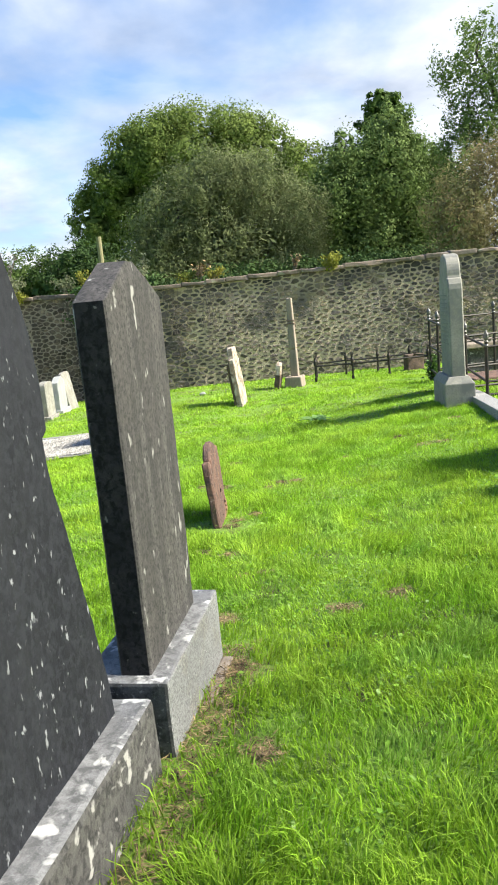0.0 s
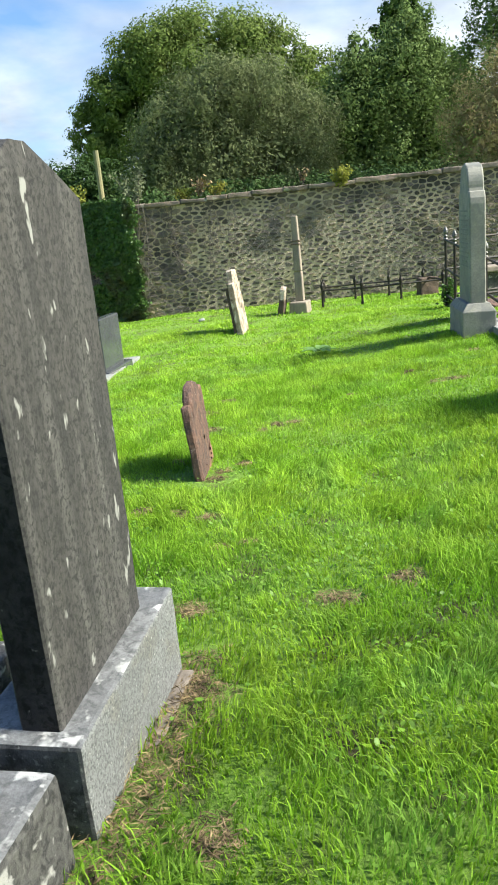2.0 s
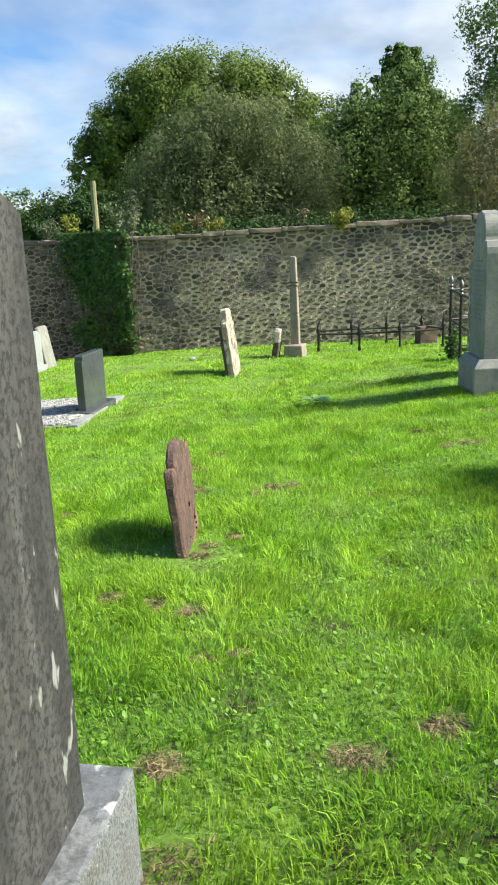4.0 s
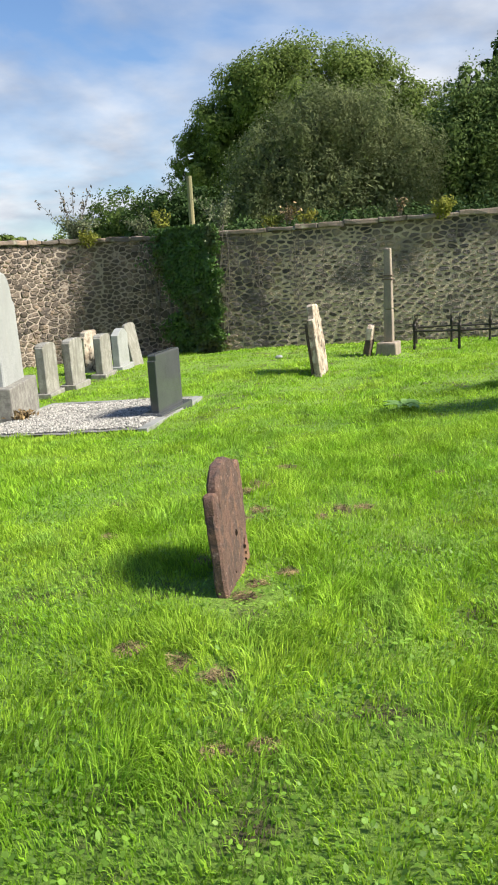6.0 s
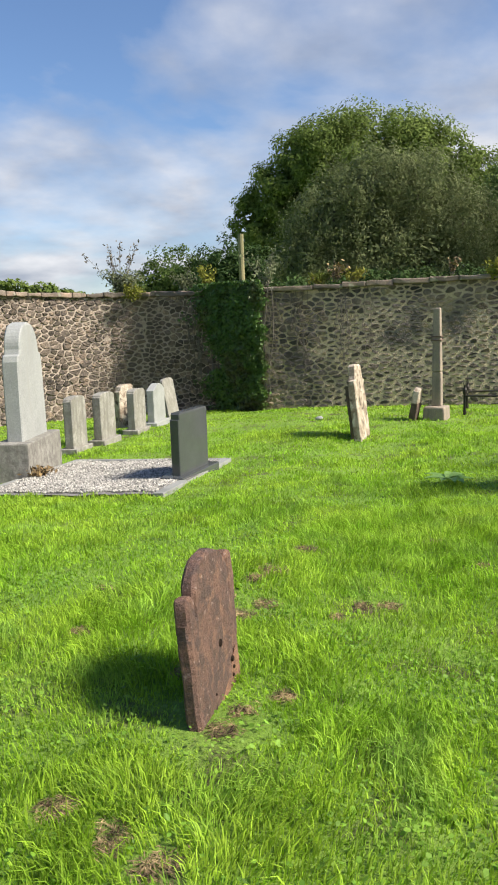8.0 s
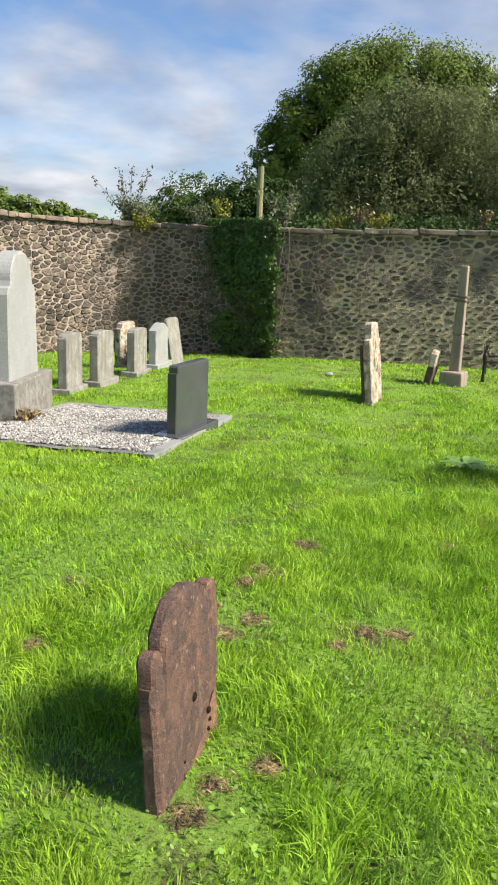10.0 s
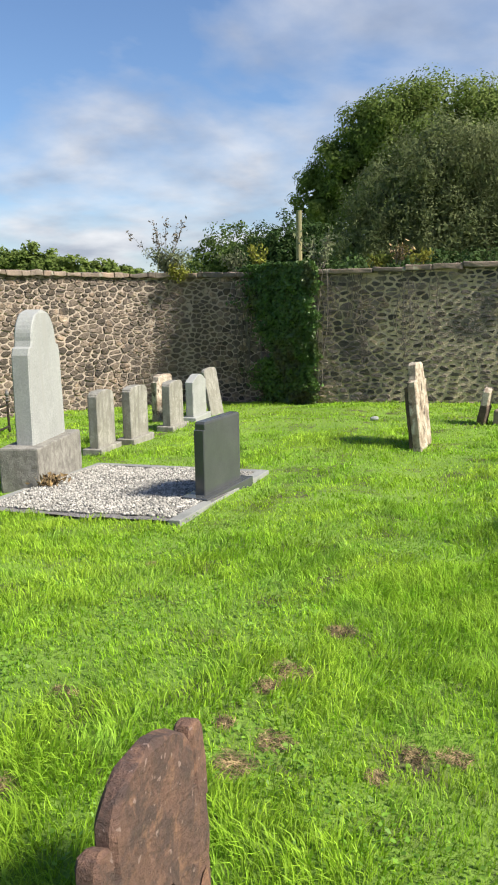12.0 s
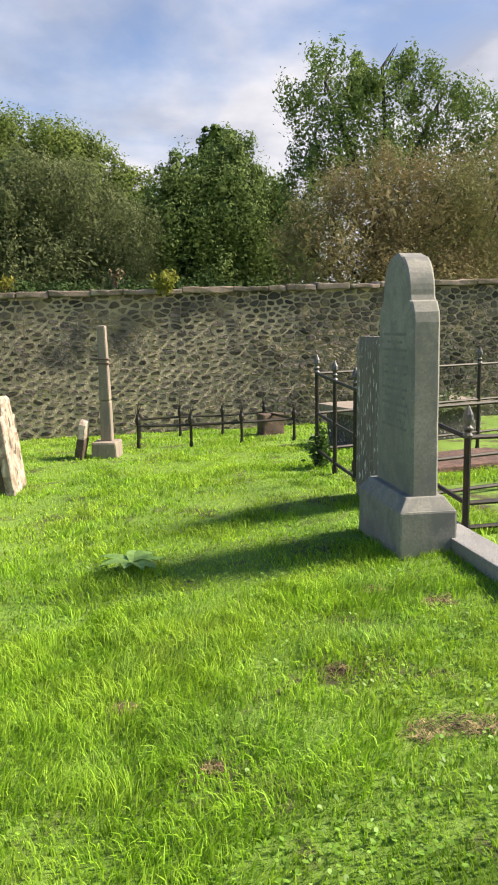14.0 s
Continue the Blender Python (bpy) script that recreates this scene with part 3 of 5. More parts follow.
# the dark slab on a granite base, and its taller lichened neighbour
hs = thing("headstone", stand((-0.33, -3.10), (0.20, 0.75), 0.13), "tall dark lichen-spotted headstone with a pointed top on a granite base", "headstone")
W = 0.775
# the -x end takes the darker granite with painted shade
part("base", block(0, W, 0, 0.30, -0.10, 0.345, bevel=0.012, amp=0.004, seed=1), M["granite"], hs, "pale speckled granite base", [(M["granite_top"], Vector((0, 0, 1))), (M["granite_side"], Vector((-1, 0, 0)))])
part("footing", block(0.0, W - 0.03, -0.045, 0.004, -0.1, 0.062, bevel=0.012, amp=0.006, seed=6), M["tan"], hs, "rough pale stone footing")
bm = rows_slab([(0.343, 0.05, W - 0.13), (1.545, 0.05, W - 0.13), (1.668, 0.30, 0.37)], 0.105, nx=10, edge=0.006, amp=0.002, scale=9)
bm.transform(Matrix.Translation((0, 0.068, 0)))
# darker edge material carries the unlit side's shade
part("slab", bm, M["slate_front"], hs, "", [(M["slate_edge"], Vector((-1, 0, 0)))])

hs = thing("headstone", stand((-0.37, -3.15), (-0.30, -0.95), 0.14), "large dark lichen-streaked headstone with curved shoulders on a stone base", "headstone")
part("base", block(0, 1.12, -0.30, 0.0, -0.12, 0.32, bevel=0.022, amp=0.006, seed=4), M["granite_dark"], hs, "lichen-covered grey stone base", [(M["granite_top"], Vector((0, 0, 1)))])
lv = [(0.318, 0.06, 1.02), (0.45, 0.075, 1.005), (0.72, 0.145, 0.935), (0.93, 0.20, 0.88), (1.12, 0.255, 0.825), (1.20, 0.262, 0.818), (1.22, 0.235, 0.845), (1.30, 0.232, 0.848)]
lv += arch(0.616, 1.30, 1.78, 8, 0.232)[1:]
bm = rows_slab(lv, 0.13, nx=10, edge=0.010, amp=0.004, scale=8)
bm.transform(Matrix.Translation((0.022, -0.226, 0)))
part("slab", bm, M["slate"], hs)

# the small leaning red stone in the middle of the lawn
hs = thing("small_headstone", stand((-0.012, -0.02), (0.10, 0.60), -0.03, lean_side=5, lean_back=-5), "small leaning red sandstone grave marker with a rounded head", "headstone")
lv = [(-0.14, 0.03, 0.56), (0.0, 0.015, 0.565), (0.20, 0.0, 0.575), (0.44, -0.005, 0.58), (0.455, 0.075, 0.505), (0.52, 0.07, 0.51)]
lv += arch(0.44, 0.52, 0.665, 7, 0.07, 1.1)[1:]
ears = [rows_slab([(0.40, u0, u0 + 0.085)] + arch(0.085, z0, z0 + 0.05, 5, u0, 1.2), 0.08, nx=6, edge=0.014, amp=0.006, scale=9, step=0.03) for u0, z0 in ((-0.004, 0.49), (0.50, 0.565))]
bm = join(*ears, rows_slab(lv, 0.075, nx=20, edge=0.016, amp=0.009, scale=7, step=0.03))
bm.transform(Matrix.Diagonal((0.93, 0.75, 1, 1)))
part("slab", bm, M["red_stone"], hs)
lv = [(-0.10, 0.16, 0.49), (0.0, 0.20, 0.50), (0.06, 0.27, 0.505), (0.11, 0.37, 0.507), (0.17, 0.43, 0.505), (0.21, 0.47, 0.50)]
bm = rows_slab(lv, 0.012, nx=14, edge=0.006, amp=0.007, scale=11, step=0.02)
bm.transform(Matrix.Translation((0, -0.004, 0)))
part("flaked_face", bm, M["flake"], hs, "paler orange face where the stone has flaked")
for u, z, r in ((0.32, 0.28, 0.015), (0.46, 0.17, 0.011), (0.465, 0.135, 0.008), (0.45, 0.105, 0.007), (0.21, 0.11, 0.006)):
    bm = lathe([(r * 1.2, 0), (r * 0.8, 0.006), (r * 0.2, 0.008)], 7)
    bm.transform(Matrix.Translation((u * 0.93, -0.001, z)) @ Matrix.Rotation(radians(90), 4, "X"))
    part("pit", bm, M["pit"], hs, "dark weathering hole")

# a pale cobble lying in the grass below the wall
bm = bmesh.new()
bmesh.ops.create_icosphere(bm, subdivisions=2, radius=1)
for v in bm.verts:
    v.co = Vector((v.co.x * 0.07, v.co.y * 0.05, v.co.z * 0.042)) * (1 + 0.25 * noise.noise(v.co * 1.7))
cobble = part("pale_cobble", bm, M["pale"], None)
cobble.matrix_world = Matrix.Translation((0.22, 10.3, float(ground(0.22, 10.3)) + 0.035))
tagged(cobble, "small pale rounded stone lying in the grass", "stone")

# the black granite stone and its gravel plot
D = (0.245, 0.97)
hs = thing("black_headstone", stand((-1.12, 5.16), D, -0.30), "polished black granite headstone with stepped shoulders on a dark plinth", "headstone")
part("plinth", block(-0.05, 0.92, -0.03, 0.24, -0.05, 0.165, bevel=0.008), M["black"], hs)
lv = [(0.163, 0.06, 0.80), (0.76, 0.06, 0.80), (0.765, 0.085, 0.80), (0.815, 0.085, 0.80), (0.835, 0.10, 0.78)]
bm = rows_slab(lv, 0.105, nx=8, edge=0.008)
bm.transform(Matrix.Translation((0, 0.05, 0)))
part("slab", bm, M["black"], hs)


def kerb_run(a, b, w=0.11, h=0.12, mat="kerb", label="grey granite grave kerb lying round a gravel plot", z=None, rise=0.05):
    a, b = Vector(a), Vector(b)
    d = b - a
    za = float(ground(a.x, a.y)) if z is None else z
    zb = float(ground(b.x, b.y)) if z is None else z
    ob = part("grave_kerb", block(0, d.length, 0, w, rise - h, rise, bevel=0.008, amp=0.002, seed=a.x), M[mat], None)
    tilt = math.atan2(zb - za, d.length)
    ob.matrix_world = Matrix.Translation((a.x, a.y, za)) @ Matrix.Rotation(math.atan2(d.y, d.x), 4, "Z") @ Matrix.Rotation(-tilt, 4, "Y")
    return tagged(ob, label, "kerb", "kerbs of the gravel plot" if mat == "kerb" else "")


PLOT = [(-1.16, 4.42), (-0.80, 6.62), (-3.05, 7.35), (-3.42, 5.05)]
for k, (p, q) in enumerate(zip(PLOT, PLOT[1:] + PLOT[:1])):
    kerb_run(p, q, rise=0.0 if k == 3 else 0.045)


def in_plot(x, y, grow=0.0):
    inside = np.ones_like(x, dtype=bool)
    for (ax, ay), (bx, by) in zip(PLOT, PLOT[1:] + PLOT[:1]):
        L = math.hypot(bx - ax, by - ay)
        inside &= ((bx - ax) * (y - ay) - (by - ay) * (x - ax)) / L > -grow
    return inside


rng = np.random.default_rng(5)
bed_n = 24
gv, gf = [], []
for j in range(bed_n + 1):
    for i in range(bed_n + 1):
        fu, fv = i / bed_n, j / bed_n
        x = (PLOT[0][0] * (1 - fu) + PLOT[1][0] * fu) * (1 - fv) + (PLOT[3][0] * (1 - fu) + PLOT[2][0] * fu) * fv
        y = (PLOT[0][1] * (1 - fu) + PLOT[1][1] * fu) * (1 - fv) + (PLOT[3][1] * (1 - fu) + PLOT[2][1] * fu) * fv
        gv.append((x, y, float(ground(x, y)) + 0.028 + 0.012 * noise.noise(Vector((x * 4, y * 4, 0)))))
for j in range(bed_n):
    for i in range(bed_n):
        k = j * (bed_n + 1) + i
        gf.append((k, k + 1, k + bed_n + 2, k + bed_n + 1))
bed = mesh_object("gravel_bed", gv, gf, M["gravel"])
tagged(bed, "pale bed under loose white and grey gravel", "gravel", kind="stuff")
px, py = rng.uniform(-3.5, -0.7, 26000), rng.uniform(4.3, 7.5, 26000)
ok = in_plot(px, py, -0.10)
px, py = px[ok], py[ok]
pz = ground(px, py) + 0.038
n = len(px)
rad = rng.uniform(0.010, 0.021, n)
oct_v = np.array([(1, 0, 0), (0, 1, 0), (-1, 0, 0), (0, -1, 0), (0, 0, 0.8), (0, 0, -0.6)], float)
pv = oct_v[None] * rad[:, None, None] * rng.uniform(0.65, 1.3, (n, 6, 1))
ang = rng.uniform(0, 6.28, n)
ca, sa = np.cos(ang)[:, None], np.sin(ang)[:, None]
pv = np.stack([pv[..., 0] * ca - pv[..., 1] * sa, pv[..., 0] * sa + pv[..., 1] * ca, pv[..., 2]], -1) + np.stack([px, py, pz], -1)[:, None]
gr = cloud_mesh("gravel", pv.reshape(-1, 3), ((0, 1, 4), (1, 2, 4), (2, 3, 4), (3, 0, 4), (1, 0, 5), (2, 1, 5), (3, 2, 5), (0, 3, 5)), n, M["pebble"])
tagged(gr, "loose white and grey gravel filling a kerbed grave", "gravel", kind="stuff")

# the large pale headstone by the gravel plot
hs = thing("tall_headstone", stand((-3.13, 5.92), (-0.06, 1.4), -0.36), "tall pale grey headstone with rounded shoulders on a stone plinth", "headstone")
part("plinth", block(-0.02, 1.20, -0.02, 0.42, -0.1, 0.48, bevel=0.02, amp=0.006, seed=7), M["plinth"], hs)
lv = [(0.478, 0.16, 1.04), (1.43, 0.19, 1.01), (1.50, 0.22, 0.98), (1.52, 0.27, 0.93), (1.58, 0.29, 0.91)] + arch(0.62, 1.58, 1.90, 8, 0.29)[1:]
bm = rows_slab(lv, 0.20, nx=10, edge=0.015, amp=0.002)
bm.transform(Matrix.Translation((0, 0.10, 0)))
part("slab", bm, M["pale"], hs)

rng = np.random.default_rng(8)
wp = np.array([-3.02, 6.0, 0.0]) + rng.normal(size=(170, 3)) * np.array([0.07, 0.08, 0.025])
wp[:, 2] += ground(wp[:, 0], wp[:, 1]) + 0.09
wreath = cloud_mesh("dried_wreath", leaves(wp, 0.038, rng, 1.8), LEAF_FACES, len(wp), M["flower"])
tagged(wreath, "withered brown flower wreath lying on the gravel", "wreath", kind="stuff")

# the row of grey headstones near the wall
ROW = [((-3.32, 8.05), (0.06, 0.85), 0.52, 0.86, "row", 0, "round"), ((-3.10, 8.72), (0.07, 0.6), 0.55, 0.83, "row", 0, "round"),
       ((-3.52, 11.2), (0.25, 0.5), 0.42, 0.83, "white_stone", 0, "broken"), ((-2.87, 9.84), (0.08, 0.6), 0.50, 0.79, "row", 0, "round"),
       ((-2.79, 10.90), (0.06, 0.8), 0.68, 0.80, "pale", 0, "ogee"), ((-2.72, 11.9), (0.2, 0.9), 0.50, 0.88, "row", 9, "round")]
for p, d, w, h, mat, lean, kind in ROW:
    label = {"round": "streaked grey headstone with a rounded top standing in a row", "broken": "flaking white headstone with brown patches and a broken top", "ogee": "pale grey headstone with a curved pointed head"}[kind]
    if lean:
        label = "grey headstone slab leaning sideways at the row's end"
    hs = thing("headstone", stand(p, d, float(ground(*p)) - 0.02, lean_side=-lean * 0.2, lean_back=-lean), label, "headstone", "row of headstones")
    base_h = 0.10 if not lean and kind != "broken" else 0.0
    if base_h:
        part("base", block(-0.06, w + 0.06, -0.06, 0.22, -0.08, base_h, bevel=0.012, amp=0.003, seed=p[1]), M[mat], hs)
    z0 = base_h - 0.002 if base_h else -0.1
    if kind == "round":
        lv = [(z0, 0, w), (h - 0.07, 0, w), (h - 0.06, 0.015, w - 0.015)] + arch(w - 0.03, h - 0.06, h, 5, 0.015, 1.3)[1:]
    elif kind == "ogee":
        lv = [(z0, 0, w), (h - 0.12, 0, w), (h - 0.09, 0.06, w - 0.06), (h - 0.05, 0.15, w - 0.15), (h - 0.015, w / 2 - 0.10, w / 2 + 0.10), (h, w / 2 - 0.03, w / 2 + 0.03)]
    else:
        lv = [(z0, 0, w), (h - 0.13, 0, w), (h - 0.11, 0.03, w - 0.02), (h - 0.04, 0.06, w - 0.02), (h, 0.14, w - 0.06)]
    bm = rows_slab(lv, 0.14 if not lean else 0.07, nx=8, edge=0.012, amp=0.005 if kind == "round" else 0.008, seed=p[0])
    part("slab", bm, M[mat], hs)

# the white leaning stone, the small tilted one and the broken cross shaft
hs = thing("leaning_headstone", stand((0.845, 7.92), (0.19, 0.76), -0.25, lean_back=-7, lean_side=2), "whitewashed weathered headstone with dark sides, leaning over", "headstone")
lv = [(-0.1, 0.03, 0.60), (0.0, 0.02, 0.62), (0.45, 0.0, 0.63), (0.86, 0.0, 0.63), (0.88, 0.10, 0.53), (0.93, 0.115, 0.52), (1.06, 0.12, 0.51), (1.09, 0.18, 0.44)]
part("slab", rows_slab(lv, 0.10, nx=10, edge=0.012, amp=0.008, seed=3), M["white_stone"], hs)
bm = block(0.04, 0.58, 0.102, 0.15, -0.1, 0.80, bevel=0.012, amp=0.008, seed=2)
part("back_face", bm, M["brown_stone"], hs, "dark brown unpainted back of the stone")
hs = thing("small_headstone", stand((1.77, 9.9), (0.17, 0.6), -0.26, lean_back=9), "small tilted grave marker, dark below with a white top", "headstone")
part("slab", rows_slab([(-0.1, 0, 0.34), (0.27, 0, 0.34), (0.31, 0.0, 0.34)], 0.11, nx=8, edge=0.012, amp=0.010, seed=5), M["brown_stone"], hs)
bm = rows_slab([(0.308, 0.0, 0.34), (0.50, 0.02, 0.32), (0.545, 0.07, 0.27), (0.56, 0.12, 0.22)], 0.11, nx=8, edge=0.014, amp=0.008, seed=6)
part("head", bm, M["white_stone"], hs, "whitened weathered head")
hs = thing("cross_shaft", stand((2.22, 9.82), (0.30, 0.75), -0.25), "slender broken tan stone cross shaft on a square base", "monument")
part("base", block(0, 0.42, -0.02, 0.36, -0.1, 0.24, bevel=0.025, taper=0.02, amp=0.008, seed=9), M["tan"], hs)
bm = block(0.13, 0.29, 0.08, 0.24, 0.238, 0.80, bevel=0.02, taper=0.008)
part("shaft", bm, M["tan"], hs)
bm = block(0.135, 0.285, 0.085, 0.235, 0.802, 1.82, bevel=0.022, taper=0.02)
bm.transform(Matrix.Rotation(radians(-1.2), 4, "Y"))
part("shaft", bm, M["tan"], hs)
for z in (1.30, 1.36):
    part("band", block(0.10, 0.258, 0.075, 0.245, z, z + 0.02, bevel=0.006), M["brown_stone"], hs, "dark carved band")

# the blue-grey monument on its plinth, and the lichened stone behind it
hs = thing("monument", stand((2.95, 3.42), (0.17, 0.98), 0.09), "tall blue-grey headstone with stepped rounded head on a heavy plinth", "headstone")
part("plinth", join(block(-0.02, 0.80, -0.34, 0.02, -0.1, 0.33, bevel=0.014, amp=0.004, seed=3), block(-0.015, 0.795, -0.335, 0.015, 0.325, 0.405, bevel=0.008, taper=0.055)), M["bluegrey"], hs)
lv = [(0.398, 0.06, 0.70), (1.44, 0.07, 0.69), (1.50, 0.08, 0.68), (1.56, 0.115, 0.645), (1.57, 0.14, 0.62), (1.60, 0.15, 0.61)] + arch(0.46, 1.60, 1.86, 8, 0.15)[1:]
bm = rows_slab(lv, 0.17, nx=10, edge=0.014, amp=0.002)
bm.transform(Matrix.Translation((0, -0.25, 0)))
part("slab", bm, M["bluegrey"], hs)
for k in range(13):
    half = (0.20, 0.13, 0.22, 0.17, 0.23)[k % 5]
    part("inscription_line", block(0.38 - half, 0.38 + half, -0.085, -0.0765, 1.36 - k * 0.048, 1.378 - k * 0.048, bevel=0.002), M["lettering"], hs, "worn unreadable inscription line")
hs = thing("headstone", stand((3.43, 4.62), (0.17, 0.98), 0.06), "brown headstone spotted with white lichen behind the monument", "headstone")
bm = rows_slab([(-0.1, 0, 0.62), (1.30, 0, 0.62), (1.37, 0.05, 0.57)], 0.10, nx=8, edge=0.012, amp=0.004)
bm.transform(Matrix.Translation((0, -0.12, 0)))
part("slab", bm, M["lichen"], hs)

# the stones at the edge of the lawn
hs = thing("headstone", stand((2.71, 0.05), (0.14, 0.82), 0.12, lean_back=-5), "grey-green square-topped headstone slab in its own shade", "headstone")
bm = rows_slab([(-0.1, 0.0, 0.84), (0.83, 0.0, 0.84), (0.95, 0.76, 0.84)], 0.13, nx=8, edge=0.010, amp=0.003)
bm.transform(Matrix.Translation((0, -0.13, 0)))
part("slab", bm, M["bluegrey"], hs)
hs = thing("small_headstone", stand((2.36, -0.70), (0.08, 0.6), 0.12), "small round-topped reddish sandstone marker", "headstone")
bm = rows_slab([(-0.1, 0, 0.46), (0.50, 0, 0.46)] + arch(0.46, 0.50, 0.62, 6)[1:], 0.09, nx=8, edge=0.014, amp=0.006)
bm.transform(Matrix.Translation((0, -0.09, 0)))
part("slab", bm, M["red_stone"], hs)
hs = thing("stone_fragment", stand((3.09, 1.45), (0.1, 0.4), 0.14, lean_back=-5), "broken upright fragment of grey gravestone", "headstone")
part("slab", rows_slab([(-0.1, 0, 0.36), (0.12, 0.02, 0.33), (0.26, 0.10, 0.24), (0.40, 0.15, 0.19)], 0.06, nx=8, edge=0.01, amp=0.012), M["lichen"], hs)
hs = thing("stone_stub", stand((-4.10, 5.50), (0.05, 0.4), -0.40), "low stub of a brown gravestone in the grass", "headstone")
part("slab", rows_slab([(-0.1, 0, 0.36), (0.12, 0, 0.36)] + arch(0.36, 0.12, 0.20, 4)[1:], 0.09, nx=8, edge=0.014, amp=0.008), M["red_stone"], hs)
kerb_run((-0.80, -2.85), (-0.66, -2.30), w=0.10, h=0.25, mat="granite_dark", label="low dark stone kerb behind the graves", rise=0.16)
kerb_run((3.15, 1.85), (3.58, 4.0), w=0.20, h=0.34, mat="granite", label="pale grey stone kerb edging the fenced grave", rise=0.10)
kerb_run((3.52, 3.10), (5.2, 3.0), w=0.16, h=0.3, mat="granite", label="pale grey stone kerb edging the fenced grave", rise=0.07)


# ---- iron fences ----
def finial(z):
    return lathe([(0.024, z - 0.05), (0.034, z - 0.035), (0.024, z - 0.02), (0.020, z), (0.032, z + 0.012), (0.018, z + 0.028), (0.022, z + 0.04), (0.037, z + 0.065), (0.033, z + 0.10), (0.014, z + 0.14), (0.004, z + 0.155)], 8)


def iron_fence(runs, label, height=0.95, rails=(0.10, 0.52, 0.88), group="", prongs=False, bar=0.017, level=None):
    """An iron railing: posts with cast finials along each run, and round rails between them."""
    p0 = runs[0][0]
    f = thing("iron_fence", Matrix.Translation((p0[0], p0[1], float(ground(*p0)))), label, "fence", group)
    o = Vector((p0[0], p0[1], float(ground(*p0))))
    done = set()
    for run in runs:
        at = [Vector((x, y, float(ground(x, y)))) - o for x, y in run]
        tops = [(level[0] + level[1] * y - o.z - p.z) if level else height for (x, y), p in zip(run, at)]
        for p, key, height in zip(at, run, tops):
            if key in done:
                continue
            done.add(key)
            bm = lathe([(0.030, -0.1), (0.030, 0.06), (0.023, 0.10), (0.023, height)], 8)
            bm.transform(Matrix.Translation(p))
            post = part("post", bm, M["iron"], f)
            if prongs:
                bms = []
                for a in (-0.035, 0.0, 0.035):
                    bms.append(rod((a * 0.4, 0, height - 0.03), (a, 0, height + (0.10 if a else 0.14)), 0.008, 6, 0.003))
                bms.append(lathe([(0.03, height - 0.16), (0.04, height - 0.12), (0.04, height - 0.08), (0.025, height - 0.04)], 8))
                bm = join(*bms)
            else:
                bm = finial(height)
            bm.transform(Matrix.Translation(p))
            part("finial", bm, M["iron_tip"] if not prongs else M["iron"], post, "worn cast-iron finial")
        for a, b, ha, hb in zip(at, at[1:], tops, tops[1:]):
            for z in rails:
                za, zb = (z, z) if not level else (max(ha + z, 0.05), max(hb + z, 0.05))
                part("rail", rod(a + Vector((0, 0, za)), b + Vector((0, 0, zb)), bar, 6), M["iron"], f)
    return f


iron_fence([[(3.56, 3.66), (3.72, 4.75), (3.86, 5.85), (3.93, 6.45), (4.02, 7.10)], [(3.56, 3.66), (4.75, 3.55), (5.9, 3.45), (7.0, 3.35)],
            [(3.72, 4.75), (4.80, 4.85), (5.85, 4.95), (6.9, 5.05)], [(4.02, 7.10), (5.2, 7.25), (6.3, 7.4), (7.4, 7.55)]],
           "black iron grave railing with cast finials round old tombs", rails=(-0.05, -0.48, -0.88), level=(0.62, 0.062))
iron_fence([[(2.72, 10.85), (3.50, 10.68), (4.24, 10.45), (5.08, 10.40)], [(3.05, 12.55), (3.75, 12.45), (4.5, 12.35), (5.25, 12.25)], [(2.72, 10.85), (3.05, 12.55)], [(5.08, 10.40), (5.25, 12.25)]],
           "low rusty iron grave railing with pronged post tops", height=0.52, rails=(0.34,), prongs=True, bar=0.021)
iron_fence([[(-5.66, 8.72), (-6.9, 8.22), (-8.2, 7.72)], [(-5.66, 8.72), (-5.95, 10.5)]], "black iron grave railing standing in shade", height=0.58, rails=(0.10, 0.48), bar=0.02)

hs = thing("table_tomb", stand((5.28, 8.75), (1.0, 0.1), -0.20), "low table tomb with a pale weathered top slab", "tomb")
part("body", block(0.1, 2.3, 0.1, 0.9, -0.1, 0.50, bevel=0.03, amp=0.012), M["granite_dark"], hs)
part("top_slab", block(0, 2.4, 0, 1.0, 0.50, 0.60, bevel=0.02, amp=0.006), M["tan"], hs, "pale stone slab")
hs = thing("ledger_slab", stand((4.3, 5.9), (1.0, 0.08), 0.04), "flat reddish ledger slab lying in the grass", "grave slab")
part("slab", block(0, 1.8, 0, 0.8, -0.1, 0.07, bevel=0.015, amp=0.004), M["red_stone"], hs)
hs = thing("broken_stump", stand((5.0, 11.6), (0.4, 0.05), -0.34), "dark square stone stump inside the low railing", "headstone")
part("slab", block(0, 0.42, 0, 0.25, -0.1, 0.38, bevel=0.03, amp=0.015), M["brown_stone"], hs)

pole = part("wooden_pole", rod((-2.7, 24.5, -0.8), (-2.72, 24.5, 4.42), 0.11, 10, 0.10), M["wood"], None)
tagged(pole, "bare weathered wooden pole behind the wall", "pole")


# ---- trees and shrubs ----
def limb_mesh(paths):
    bms = []
    for pts, r0, r1 in paths:
        for i in range(len(pts) - 1):
            a, b = r0 + (r1 - r0) * i / (len(pts) - 1), r0 + (r1 - r0) * (i + 1) / (len(pts) - 1)
            bms.append(rod(pts[i], pts[i + 1], a, 7, b))
    return join(*bms)


